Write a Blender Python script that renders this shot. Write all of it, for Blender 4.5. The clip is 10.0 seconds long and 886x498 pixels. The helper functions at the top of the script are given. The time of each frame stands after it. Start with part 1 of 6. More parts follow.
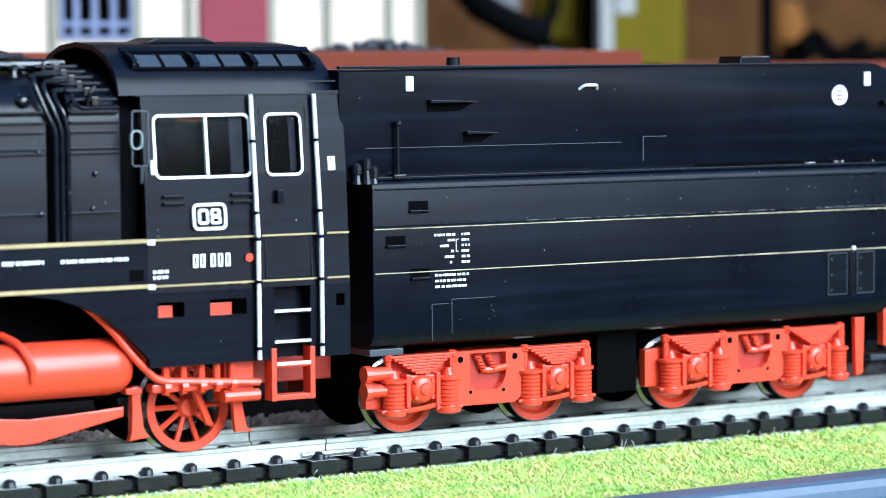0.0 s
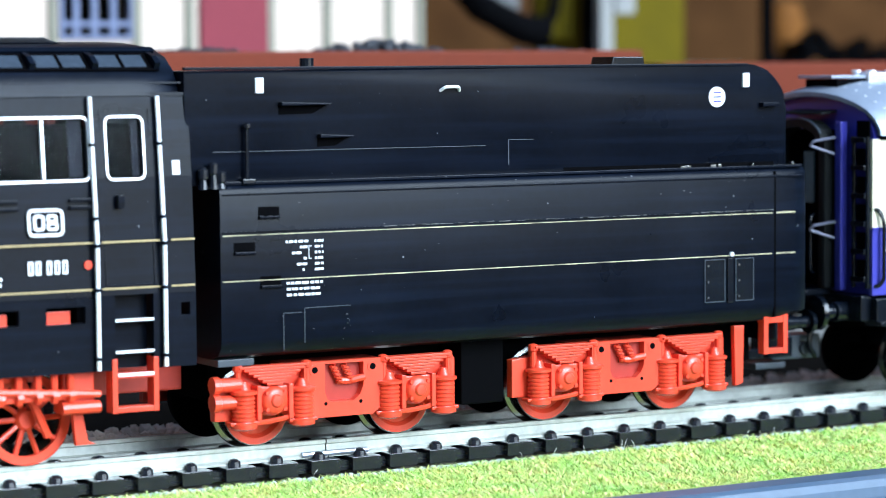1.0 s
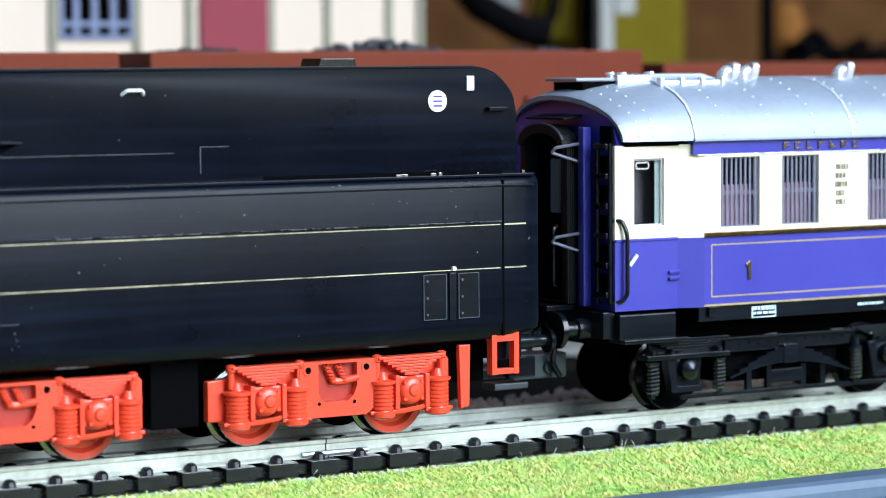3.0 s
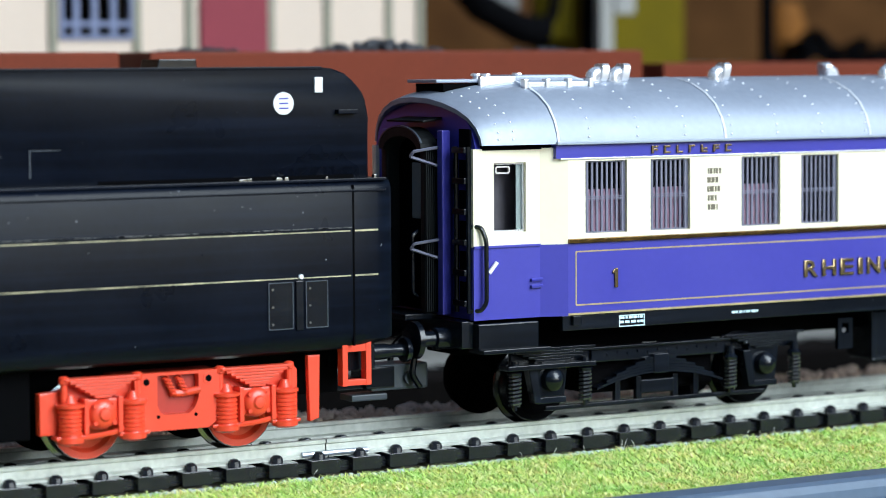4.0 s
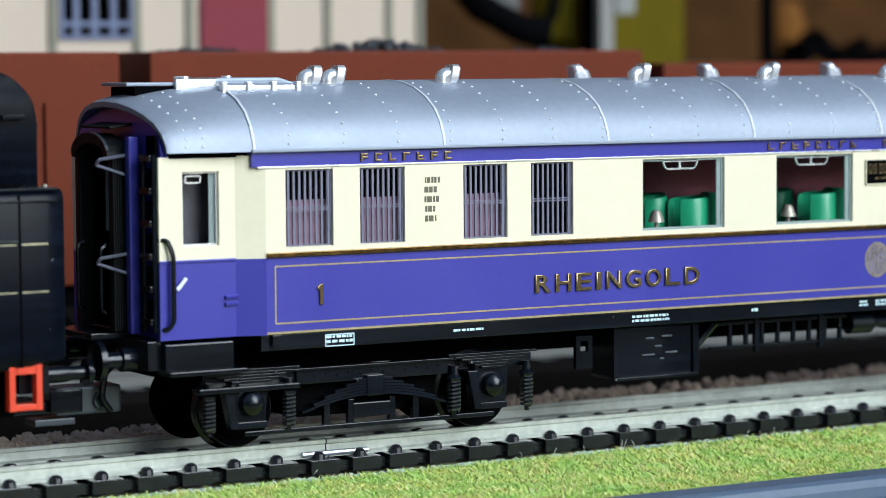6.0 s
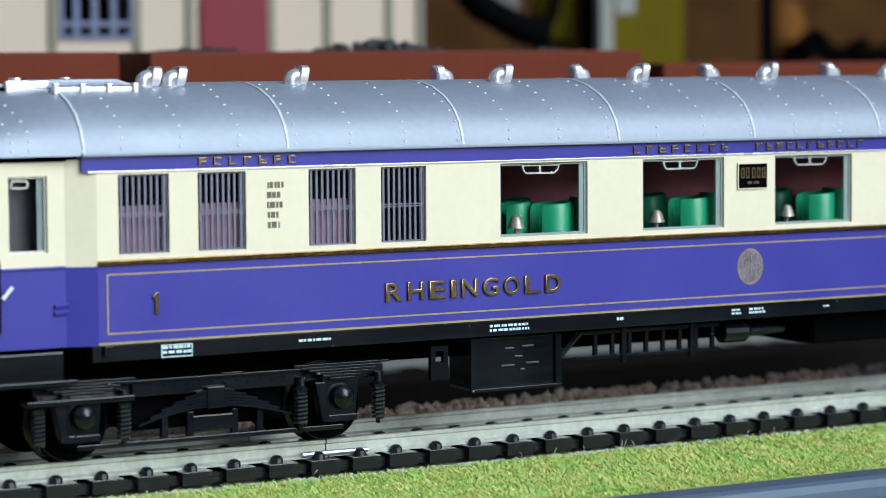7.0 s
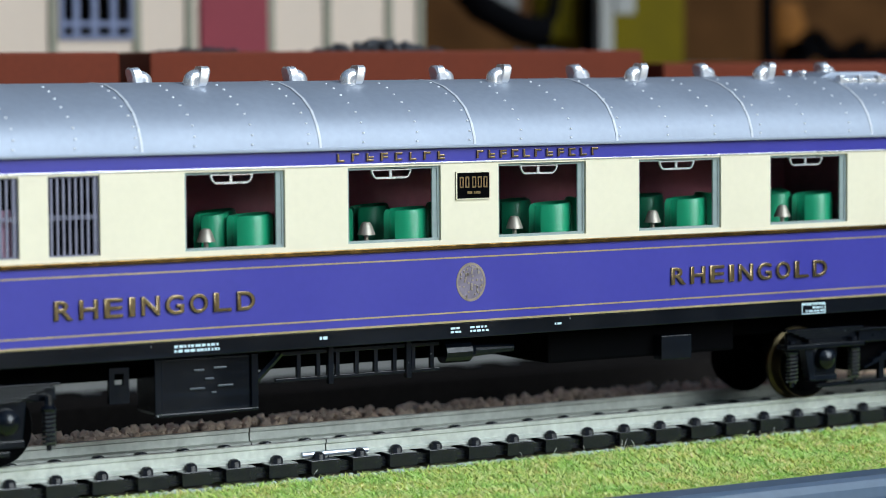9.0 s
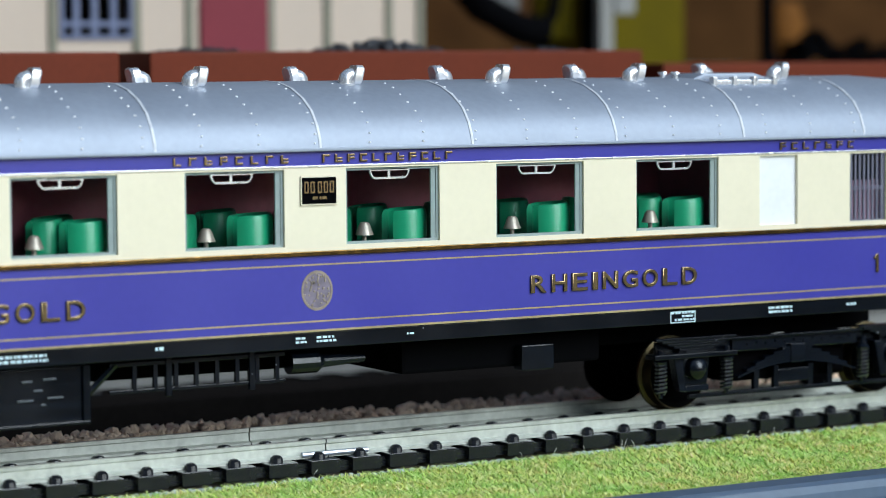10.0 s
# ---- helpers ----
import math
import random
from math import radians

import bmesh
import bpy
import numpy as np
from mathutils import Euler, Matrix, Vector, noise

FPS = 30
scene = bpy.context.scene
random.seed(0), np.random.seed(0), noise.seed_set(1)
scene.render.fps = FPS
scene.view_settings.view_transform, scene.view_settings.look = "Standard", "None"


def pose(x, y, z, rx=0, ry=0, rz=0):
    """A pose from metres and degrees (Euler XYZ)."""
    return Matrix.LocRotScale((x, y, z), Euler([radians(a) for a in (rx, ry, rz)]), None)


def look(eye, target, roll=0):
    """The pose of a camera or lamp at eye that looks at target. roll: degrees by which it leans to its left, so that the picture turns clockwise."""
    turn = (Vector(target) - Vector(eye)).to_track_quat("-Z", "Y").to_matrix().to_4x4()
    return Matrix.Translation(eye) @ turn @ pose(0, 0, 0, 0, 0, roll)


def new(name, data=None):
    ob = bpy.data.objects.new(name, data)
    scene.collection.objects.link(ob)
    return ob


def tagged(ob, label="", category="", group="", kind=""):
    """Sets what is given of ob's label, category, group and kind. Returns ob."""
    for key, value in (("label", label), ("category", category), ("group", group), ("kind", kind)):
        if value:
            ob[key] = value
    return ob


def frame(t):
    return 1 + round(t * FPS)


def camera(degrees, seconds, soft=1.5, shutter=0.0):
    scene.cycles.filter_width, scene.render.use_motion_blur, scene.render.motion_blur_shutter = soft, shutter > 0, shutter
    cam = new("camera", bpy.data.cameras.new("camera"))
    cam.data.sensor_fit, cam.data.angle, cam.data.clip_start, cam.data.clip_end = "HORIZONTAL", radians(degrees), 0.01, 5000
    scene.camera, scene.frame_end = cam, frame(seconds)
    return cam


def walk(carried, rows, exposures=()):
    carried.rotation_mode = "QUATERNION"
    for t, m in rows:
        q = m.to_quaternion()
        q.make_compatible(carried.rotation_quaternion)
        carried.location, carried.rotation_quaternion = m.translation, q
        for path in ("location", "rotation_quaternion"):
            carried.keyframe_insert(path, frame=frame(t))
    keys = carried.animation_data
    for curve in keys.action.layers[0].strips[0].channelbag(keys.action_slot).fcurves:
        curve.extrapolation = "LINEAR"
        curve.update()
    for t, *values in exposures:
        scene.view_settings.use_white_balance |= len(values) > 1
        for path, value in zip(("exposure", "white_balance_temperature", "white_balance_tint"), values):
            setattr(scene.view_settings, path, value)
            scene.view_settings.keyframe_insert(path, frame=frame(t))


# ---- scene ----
# ---- camera ----
cam = camera(18.94, 10.0, soft=0.85)
cam.data.dof.use_dof = True
cam.data.dof.focus_distance = 0.398
cam.data.dof.aperture_fstop = 25.0
EYE = pose(0.0, -0.35457, 0.0552, 90 - 3.96, 0, -30.52) @ pose(0, 0, 0, 0, 0, -0.404)
walk(cam, [(0.0, EYE), (10.0, EYE)],
     exposures=[(0.0, 0.74, 5300, 4), (1.0, 0.72, 5350, 4), (2.5, 0.58, 5580, 4), (4.5, 0.06, 5900, 4), (5.5, -0.1, 5930, 4), (7.5, -0.37, 5950, 4), (10.0, -0.37, 5950, 4)])

# ---- light: soft daylight from a large window in front of the layout, to the right ----
world = bpy.data.worlds.new("room_daylight")
scene.world = world
world.use_nodes = True
wn = world.node_tree
sky = wn.nodes.new("ShaderNodeTexSky")
sky.sky_type, sky.sun_disc = "NISHITA", False
sky.sun_elevation, sky.sun_rotation = radians(31), radians(159)
wn.nodes["Background"].inputs["Strength"].default_value = 0.12
wn.links.new(sky.outputs[0], wn.nodes["Background"].inputs["Color"])
sun = new("sun", bpy.data.lights.new("sun", "SUN"))
sun.data.energy, sun.data.angle, sun.data.color = 4.6, radians(46), (0.94, 0.98, 1.0)
sun.matrix_world = look((0.36, -0.92, 0.6), (0, 0, 0))

# ---- helpers for building: all lengths below are in millimetres ----
MM = 0.001
BASE = {}


def thing(name, label, category, base=(0, 0, 0), group="", kind=""):
    ob = new(name)
    ob.empty_display_size = 0.01
    ob.location = Vector(base) * MM
    BASE[ob.name] = Vector(base)
    return tagged(ob, label, category, group, kind)


def mesh_of(name, bm, material, shift=(0, 0, 0), smooth=False):
    me = bpy.data.meshes.new(name)
    bmesh.ops.recalc_face_normals(bm, faces=bm.faces)
    for v in bm.verts:
        v.co = (v.co - Vector(shift)) * MM
    if smooth:
        for f in bm.faces:
            f.smooth = True
        for e in bm.edges:
            if len(e.link_faces) == 2 and e.calc_face_angle(0) > 0.6:
                e.smooth = False
    bm.to_mesh(me)
    bm.free()
    me.materials.append(material)
    return me


def part(name, bm, material, parent, label="", at=None, smooth=False):
    """Links a bmesh, given in the track's space, as one mesh under a thing or under a part."""
    origin = Vector(at) if at is not None else BASE[parent.name]
    ob = new(name, mesh_of(name, bm, material, origin, smooth))
    ob.parent = parent
    ob.location = (origin - BASE[parent.name]) * MM
    BASE[ob.name] = origin
    if label:
        ob["label"] = label
    return ob


def share(ob, shift, parent=None):
    """Another part on the same mesh, moved by shift."""
    o = new(ob.name.split(".")[0], ob.data)
    o.parent = parent or ob.parent
    o.location = ob.location + Vector(shift) * MM
    BASE[o.name] = BASE[ob.name] + Vector(shift)
    if "label" in ob:
        o["label"] = ob["label"]
    return o


def solo(name, bm, material, label="", category="", kind="", group="", smooth=False):
    return tagged(new(name, mesh_of(name, bm, material, smooth=smooth)), label, category, group, kind)


def B():
    return bmesh.new()


def box(bm, x0, x1, y0, y1, z0, z1, bev=0.0):
    vs = [bm.verts.new(p) for p in ((x0, y0, z0), (x1, y0, z0), (x1, y1, z0), (x0, y1, z0), (x0, y0, z1), (x1, y0, z1), (x1, y1, z1), (x0, y1, z1))]
    fs = [bm.faces.new([vs[i] for i in f]) for f in ((3, 2, 1, 0), (4, 5, 6, 7), (0, 1, 5, 4), (1, 2, 6, 5), (2, 3, 7, 6), (3, 0, 4, 7))]
    if bev:
        es = {e for f in fs for e in f.edges}
        bmesh.ops.bevel(bm, geom=list(es), offset=bev, segments=2, affect="EDGES", profile=0.6)
    return bm


def prism(bm, poly, y0, y1, bev=0.0):
    """A polygon in (x, z), drawn out from y0 to y1."""
    a = [bm.verts.new((x, y0, z)) for x, z in poly]
    b = [bm.verts.new((x, y1, z)) for x, z in poly]
    n = len(poly)
    fs = [bm.faces.new(a), bm.faces.new(b[::-1])]
    for i in range(n):
        fs.append(bm.faces.new((a[i], a[(i + 1) % n], b[(i + 1) % n], b[i])))
    if bev:
        bmesh.ops.bevel(bm, geom=list(fs[0].edges) + list(fs[1].edges), offset=bev, segments=2, affect="EDGES", profile=0.6)
    return bm


def loft(bm, rings, closed=True, caps=True):
    """Skin between rings of equally many points."""
    vs = [[bm.verts.new(p) for p in r] for r in rings]
    n = len(rings[0])
    for a, b in zip(vs, vs[1:]):
        for i in range(n if closed else n - 1):
            bm.faces.new((a[i], a[(i + 1) % n], b[(i + 1) % n], b[i]))
    if caps:
        bm.faces.new(vs[0][::-1])
        bm.faces.new(vs[-1])
    return bm


def along_x(bm, profile, x0, x1, caps=True):
    """A profile in (y, z), drawn out from x0 to x1."""
    return loft(bm, [[(x, y, z) for y, z in profile] for x in (x0, x1)], caps=caps)


def cyl(bm, c, axis, r, h, seg=16, r2=None):
    """A cylinder or cone, centred at c, along x, y or z."""
    r2 = r if r2 is None else r2
    rings = []
    for k, rr in ((-0.5, r), (0.5, r2)):
        ring = []
        for i in range(seg):
            a = 2 * math.pi * i / seg
            u, v = rr * math.cos(a), rr * math.sin(a)
            p = {"x": (k * h, u, v), "y": (u, k * h, v), "z": (u, v, k * h)}[axis]
            ring.append((c[0] + p[0], c[1] + p[1], c[2] + p[2]))
        rings.append(ring)
    return loft(bm, rings)


def lathe(bm, c, axis, prof, seg=16):
    """A body of revolution: prof holds (distance along the axis, radius)."""
    rings = []
    for d, rr in prof:
        ring = []
        for i in range(seg):
            a = 2 * math.pi * i / seg
            u, v = rr * math.cos(a), rr * math.sin(a)
            p = {"x": (d, u, v), "y": (u, d, v), "z": (u, v, d)}[axis]
            ring.append((c[0] + p[0], c[1] + p[1], c[2] + p[2]))
        rings.append(ring)
    return loft(bm, rings)


def tube(bm, pts, r, seg=8):
    pts = [Vector(p) for p in pts]
    rings = []
    side = None
    for i, p in enumerate(pts):
        d = (pts[min(i + 1, len(pts) - 1)] - pts[max(i - 1, 0)]).normalized()
        if side is None:
            side = d.orthogonal()
        side = (side - d * side.dot(d)).normalized()
        top = side.cross(d)
        rings.append([p + r * (math.cos(2 * math.pi * k / seg) * side + math.sin(2 * math.pi * k / seg) * top) for k in range(seg)])
    return loft(bm, rings)


def bend(pts, steps=5, cut=0.35):
    """Rounds the corners of a line."""
    pts = [Vector(p) for p in pts]
    out = [pts[0]]
    for a, b, c in zip(pts, pts[1:], pts[2:]):
        k = min((b - a).length, (c - b).length) * cut
        p, q = b + (a - b).normalized() * k, b + (c - b).normalized() * k
        for i in range(steps + 1):
            t = i / steps
            out.append((1 - t) ** 2 * p + 2 * t * (1 - t) * b + t * t * q)
    return out + [pts[-1]]


def round_rect(x0, x1, z0, z1, r, n=4):
    out = []
    for cx, cz, a0 in ((x1 - r, z1 - r, 0), (x0 + r, z1 - r, 90), (x0 + r, z0 + r, 180), (x1 - r, z0 + r, 270)):
        for i in range(n + 1):
            a = radians(a0 + 90 * i / n)
            out.append((cx + r * math.cos(a), cz + r * math.sin(a)))
    return out


def ring_frame(bm, x0, x1, z0, z1, w, y0, y1, r=0.8, n=4):
    """A rounded frame standing in the xz plane."""
    o, i = round_rect(x0, x1, z0, z1, r, n), round_rect(x0 + w, x1 - w, z0 + w, z1 - w, max(r - w, 0.12), n)
    rows = [[bm.verts.new((x, y, z)) for x, z in loop] for loop, y in ((o, y1), (o, y0), (i, y0), (i, y1))]
    m = len(o)
    for a, b in zip(rows, rows[1:] + rows[:1]):
        for k in range(m):
            bm.faces.new((a[k], a[(k + 1) % m], b[(k + 1) % m], b[k]))
    return bm


def wall(bm, x0, x1, z0, z1, holes, y0, y1):
    """An upright panel with rectangular openings that go through it."""
    xs = sorted({x0, x1, *[v for h in holes for v in h[:2] if x0 < v < x1]})
    zs = sorted({z0, z1, *[v for h in holes for v in h[2:] if z0 < v < z1]})

    def solid(i, j):
        if not (0 <= i < len(xs) - 1 and 0 <= j < len(zs) - 1):
            return False
        cx, cz = (xs[i] + xs[i + 1]) / 2, (zs[j] + zs[j + 1]) / 2
        return not any(a < cx < b and c < cz < d for a, b, c, d in holes)
    vs = {}

    def v(i, j, y):
        if (i, j, y) not in vs:
            vs[i, j, y] = bm.verts.new((xs[i], y, zs[j]))
        return vs[i, j, y]
    for i in range(len(xs) - 1):
        for j in range(len(zs) - 1):
            if not solid(i, j):
                continue
            for y in (y0, y1):
                bm.faces.new((v(i, j, y), v(i + 1, j, y), v(i + 1, j + 1, y), v(i, j + 1, y)))
            for (a, b), near in ((((0, 0), (1, 0)), (i, j - 1)), (((1, 0), (1, 1)), (i + 1, j)), (((1, 1), (0, 1)), (i, j + 1)), (((0, 1), (0, 0)), (i - 1, j))):
                if not solid(*near):
                    bm.faces.new((v(i + a[0], j + a[1], y0), v(i + b[0], j + b[1], y0), v(i + b[0], j + b[1], y1), v(i + a[0], j + a[1], y1)))
    return bm


def coil(bm, x, y, z0, z1, r, turns=6, wire=0.22):
    n = turns * 8
    return tube(bm, [(x + r * math.cos(i * math.pi / 4), y + r * math.sin(i * math.pi / 4), z0 + (z1 - z0) * i / n) for i in range(n + 1)], wire, 5)


def bars(bm, x0, x1, z0, z1, y, rows, rng, depth=0.05):
    """Writing too small to read: short bars in rows."""
    h = (z1 - z0) / rows
    for k in range(rows):
        x = x0 + (rng.choice((0, 0.15, 0.45)) * (x1 - x0) if rows > 2 else 0)
        top = z1 - k * h
        while x < x1 - 0.2:
            w = min(rng.uniform(0.25, 0.9), x1 - x)
            box(bm, x, x + w, y - depth, y, top - h * 0.58, top)
            x += w + rng.uniform(0.1, 0.28)
    return bm


# ---- materials ----
def mat(name, color, rough=0.5, metal=0.0, var=0.15, fine=900.0, coarse=90.0, bump=0.05, spec=0.5, coat=0.0, dust_sheen=False):
    m = bpy.data.materials.new(name)
    m.use_nodes = True
    n, l = m.node_tree.nodes, m.node_tree.links
    p = n["Principled BSDF"]
    p.inputs["Metallic"].default_value = metal
    p.inputs["Specular IOR Level"].default_value = spec
    p.inputs["Coat Weight"].default_value = coat
    tc = n.new("ShaderNodeTexCoord")
    a, b = n.new("ShaderNodeTexNoise"), n.new("ShaderNodeTexNoise")
    a.inputs["Scale"].default_value, b.inputs["Scale"].default_value = fine, coarse
    a.inputs["Detail"].default_value, b.inputs["Detail"].default_value = 3, 4
    for t in (a, b):
        l.new(tc.outputs["Object"], t.inputs["Vector"])
    mix = n.new("ShaderNodeMath")
    mix.operation = "MULTIPLY_ADD"
    mix.inputs[1].default_value = 0.5
    half = n.new("ShaderNodeMath")
    half.operation = "MULTIPLY"
    half.inputs[1].default_value = 0.5
    l.new(a.outputs["Fac"], mix.inputs[0])
    l.new(b.outputs["Fac"], half.inputs[0])
    l.new(half.outputs[0], mix.inputs[2])
    ramp = n.new("ShaderNodeValToRGB")
    ramp.color_ramp.elements[0].position, ramp.color_ramp.elements[1].position = 0.3, 0.7
    ramp.color_ramp.elements[0].color = (*[c * (1 - var) for c in color], 1)
    ramp.color_ramp.elements[1].color = (*[min(c * (1 + var), 1) for c in color], 1)
    l.new(mix.outputs[0], ramp.inputs["Fac"])
    l.new(ramp.outputs["Color"], p.inputs["Base Color"])
    if dust_sheen:
        # pale dust flecks and a few scuffs
        d, k, mx = n.new("ShaderNodeTexNoise"), n.new("ShaderNodeValToRGB"), n.new("ShaderNodeMixRGB")
        d.inputs["Scale"].default_value, d.inputs["Detail"].default_value = 1300.0, 1.0
        k.color_ramp.elements[0].position, k.color_ramp.elements[1].position = 0.785, 0.82
        mx.inputs[2].default_value = (0.22, 0.23, 0.25, 1)
        l.new(tc.outputs["Object"], d.inputs["Vector"])
        l.new(d.outputs["Fac"], k.inputs["Fac"])
        l.new(k.outputs["Color"], mx.inputs[0])
        l.new(ramp.outputs["Color"], mx.inputs[1])
        # faint lengthwise streaks: a brushed, reflected sheen put into the colour
        mp, st, sk, m2 = n.new("ShaderNodeMapping"), n.new("ShaderNodeTexNoise"), n.new("ShaderNodeValToRGB"), n.new("ShaderNodeMixRGB")
        mp.inputs["Scale"].default_value = (0.035, 1, 1)
        st.inputs["Scale"].default_value, st.inputs["Detail"].default_value = 700.0, 5.0
        sk.color_ramp.elements[0].position, sk.color_ramp.elements[1].position = 0.48, 0.8
        m2.inputs[2].default_value = (*[c * 2.4 for c in color], 1)
        l.new(tc.outputs["Object"], mp.inputs["Vector"])
        l.new(mp.outputs[0], st.inputs["Vector"])
        l.new(st.outputs["Fac"], sk.inputs["Fac"])
        l.new(sk.outputs["Color"], m2.inputs[0])
        l.new(mx.outputs[0], m2.inputs[1])
        l.new(m2.outputs[0], p.inputs["Base Color"])
    rr = n.new("ShaderNodeMapRange")
    rr.inputs["To Min"].default_value, rr.inputs["To Max"].default_value = max(rough - 0.1, 0.03), min(rough + 0.1, 1)
    l.new(b.outputs["Fac"], rr.inputs["Value"])
    l.new(rr.outputs[0], p.inputs["Roughness"])
    if bump:
        bp = n.new("ShaderNodeBump")
        bp.inputs["Strength"].default_value, bp.inputs["Distance"].default_value = bump, 0.0003
        l.new(a.outputs["Fac"], bp.inputs["Height"])
        l.new(bp.outputs["Normal"], p.inputs["Normal"])
    return m


def glass(name, tint=(1, 1, 1), gloss=0.06, ior=1.25):
    m = bpy.data.materials.new(name)
    m.use_nodes = True
    n, l = m.node_tree.nodes, m.node_tree.links
    n.remove(n["Principled BSDF"])
    tr, gl, mx, fr = n.new("ShaderNodeBsdfTransparent"), n.new("ShaderNodeBsdfGlossy"), n.new("ShaderNodeMixShader"), n.new("ShaderNodeFresnel")
    tr.inputs["Color"].default_value = (*tint, 1)
    gl.inputs["Roughness"].default_value = gloss
    fr.inputs["IOR"].default_value = ior
    l.new(fr.outputs[0], mx.inputs[0])
    l.new(tr.outputs[0], mx.inputs[1])
    l.new(gl.outputs[0], mx.inputs[2])
    l.new(mx.outputs[0], n["Material Output"].inputs["Surface"])
    return m


M_BLACK = mat("black_paint", (0.0022, 0.0035, 0.0075), 0.3, var=0.4, bump=0.03, coarse=60, spec=0.13, dust_sheen=True)
M_BLACK2 = mat("black_plastic", (0.003, 0.0044, 0.0075), 0.22, var=0.45, bump=0.08, spec=0.4, dust_sheen=True)
# flat black; besides black parts it stands in for shade in openings and gaps
M_DARK = mat("black_and_shade", (0.002, 0.002, 0.0025), 0.8, bump=0, spec=0.02)
M_RED = mat("red_plastic", (0.7, 0.058, 0.022), 0.37, var=0.1, bump=0.05, coat=0.15)
M_BLACKGLOSS = mat("glossy_black_paint", (0.004, 0.005, 0.008), 0.24, var=0.4, bump=0.04, spec=0.5, dust_sheen=True)
# lit copy of the black paint: the boiler's extra brightness is in the colour
M_CASING = mat("lighter_black_casing", (0.003, 0.0042, 0.0085), 0.33, var=0.4, bump=0.03, spec=0.2, dust_sheen=True)
M_WHITE = mat("white_paint", (0.85, 0.86, 0.88), 0.45, var=0.05, bump=0)
M_SILVERTRIM = mat("bright_window_trim", (0.8, 0.8, 0.84), 0.3, 0.3, var=0.04, bump=0)
M_GOLDLINE = mat("dull_gold_line", (0.42, 0.33, 0.16), 0.45, 0.3, var=0.25, bump=0)
M_PALELINE = mat("pale_yellow_line", (0.4, 0.36, 0.22), 0.5, 0.0, var=0.9, fine=500, coarse=120, bump=0)
M_GOLD = mat("gold_relief", (0.28, 0.21, 0.115), 0.25, 0.85, var=0.25, bump=0)
M_EMBLEMBASE = mat("emblem_ground", (0.2, 0.17, 0.22), 0.5, 0.2, var=0.35, coarse=700)
M_EMBLEM = mat("worn_emblem_gilt", (0.3, 0.25, 0.2), 0.45, 0.5, var=0.3, coarse=600)
M_BRASS = mat("brass_belt", (0.17, 0.105, 0.035), 0.2, 0.85, var=0.5, coarse=220, bump=0.2)
M_STEEL = mat("wheel_steel", (0.28, 0.28, 0.27), 0.25, 1.0, var=0.12)
M_BRONZE = mat("dark_bronze_wheel", (0.075, 0.058, 0.03), 0.35, 0.9, var=0.2)
M_JOINER = mat("grey_joiner_metal", (0.36, 0.39, 0.44), 0.3, 0.7, var=0.12)
M_SPRING = mat("dark_spring_steel", (0.1, 0.105, 0.12), 0.24, 0.8, var=0.2)
M_RAIL = mat("nickel_silver_rail", (0.5, 0.52, 0.47), 0.4, 0.35, var=0.22, coarse=160, bump=0.08)
M_BLUE = mat("violet_blue_paint", (0.05, 0.047, 0.335), 0.33, var=0.05, bump=0.02, coat=0.2)
M_CREAM = mat("cream_paint", (0.85, 0.775, 0.58), 0.4, var=0.03, bump=0.02)
M_ROOF = mat("silver_roof_paint", (0.31, 0.345, 0.415), 0.54, 0.4, var=0.07, bump=0.05)
M_ALU = mat("bright_aluminium", (0.78, 0.78, 0.8), 0.28, 0.7, var=0.06)
M_GREEN = mat("green_seat_plastic", (0.03, 0.36, 0.17), 0.35, var=0.08)
M_MAROON = mat("maroon_partition", (0.36, 0.075, 0.12), 0.5, var=0.2)
M_CURTAIN = mat("lilac_curtain", (0.36, 0.21, 0.29), 0.7, var=0.15)
M_GRILLE = mat("grey_window_bars", (0.2, 0.2, 0.27), 0.4, 0.3, var=0.1)
M_LABEL = mat("pale_blue_print", (0.62, 0.78, 0.86), 0.6, var=0.1, bump=0)
M_PRINT = mat("dark_print", (0.14, 0.12, 0.08), 0.6, var=0.2, bump=0)
M_GLASS = glass("window_glass")
M_SMOKED = glass("smoked_window_glass", (0.5, 0.5, 0.52), 0.05, 1.1)
M_SKYLIGHT = mat("skylight_glass", (0.04, 0.05, 0.065), 0.22, 0.0, var=0.2, bump=0, spec=0.4)
M_CURTAIN2 = mat("grey_curtain", (0.3, 0.32, 0.36), 0.7, var=0.1)
M_DOORSHEET = mat("dark_grey_sheet", (0.09, 0.08, 0.095), 0.6, var=0.3, bump=0)
M_VIOLETWHITE = mat("pale_violet_print", (0.7, 0.68, 0.82), 0.5, var=0.05, bump=0)
M_GREYPAINT = mat("grey_blue_sill", (0.045, 0.055, 0.07), 0.4, var=0.1)
# darker copy of the red plastic, with shade put into its colour
M_DARKRED = mat("shaded_red_plastic", (0.36, 0.025, 0.012), 0.5, var=0.1)
M_SLEEPER = mat("black_sleeper_plastic", (0.01, 0.011, 0.014), 0.24, var=0.4, bump=0.08, dust_sheen=True)
M_SEAM = mat("pale_silver_seam", (0.6, 0.62, 0.66), 0.5, 0.1, var=0.05, bump=0)
M_BED = mat("dark_track_bed", (0.1, 0.088, 0.075), 0.9, var=0.4, fine=400, bump=0.5, spec=0.08)
M_BALLAST = mat("brown_ballast", (0.66, 0.5, 0.36), 0.9, var=0.3, fine=700, bump=0.5, spec=0.2)
M_BOARD = mat("blue_grey_board_edge", (0.08, 0.12, 0.18), 0.4, var=0.12, fine=500, coarse=30)
M_GLUE = mat("pale_glue_edge", (0.5, 0.56, 0.6), 0.5, var=0.5, fine=1500, bump=0.6)
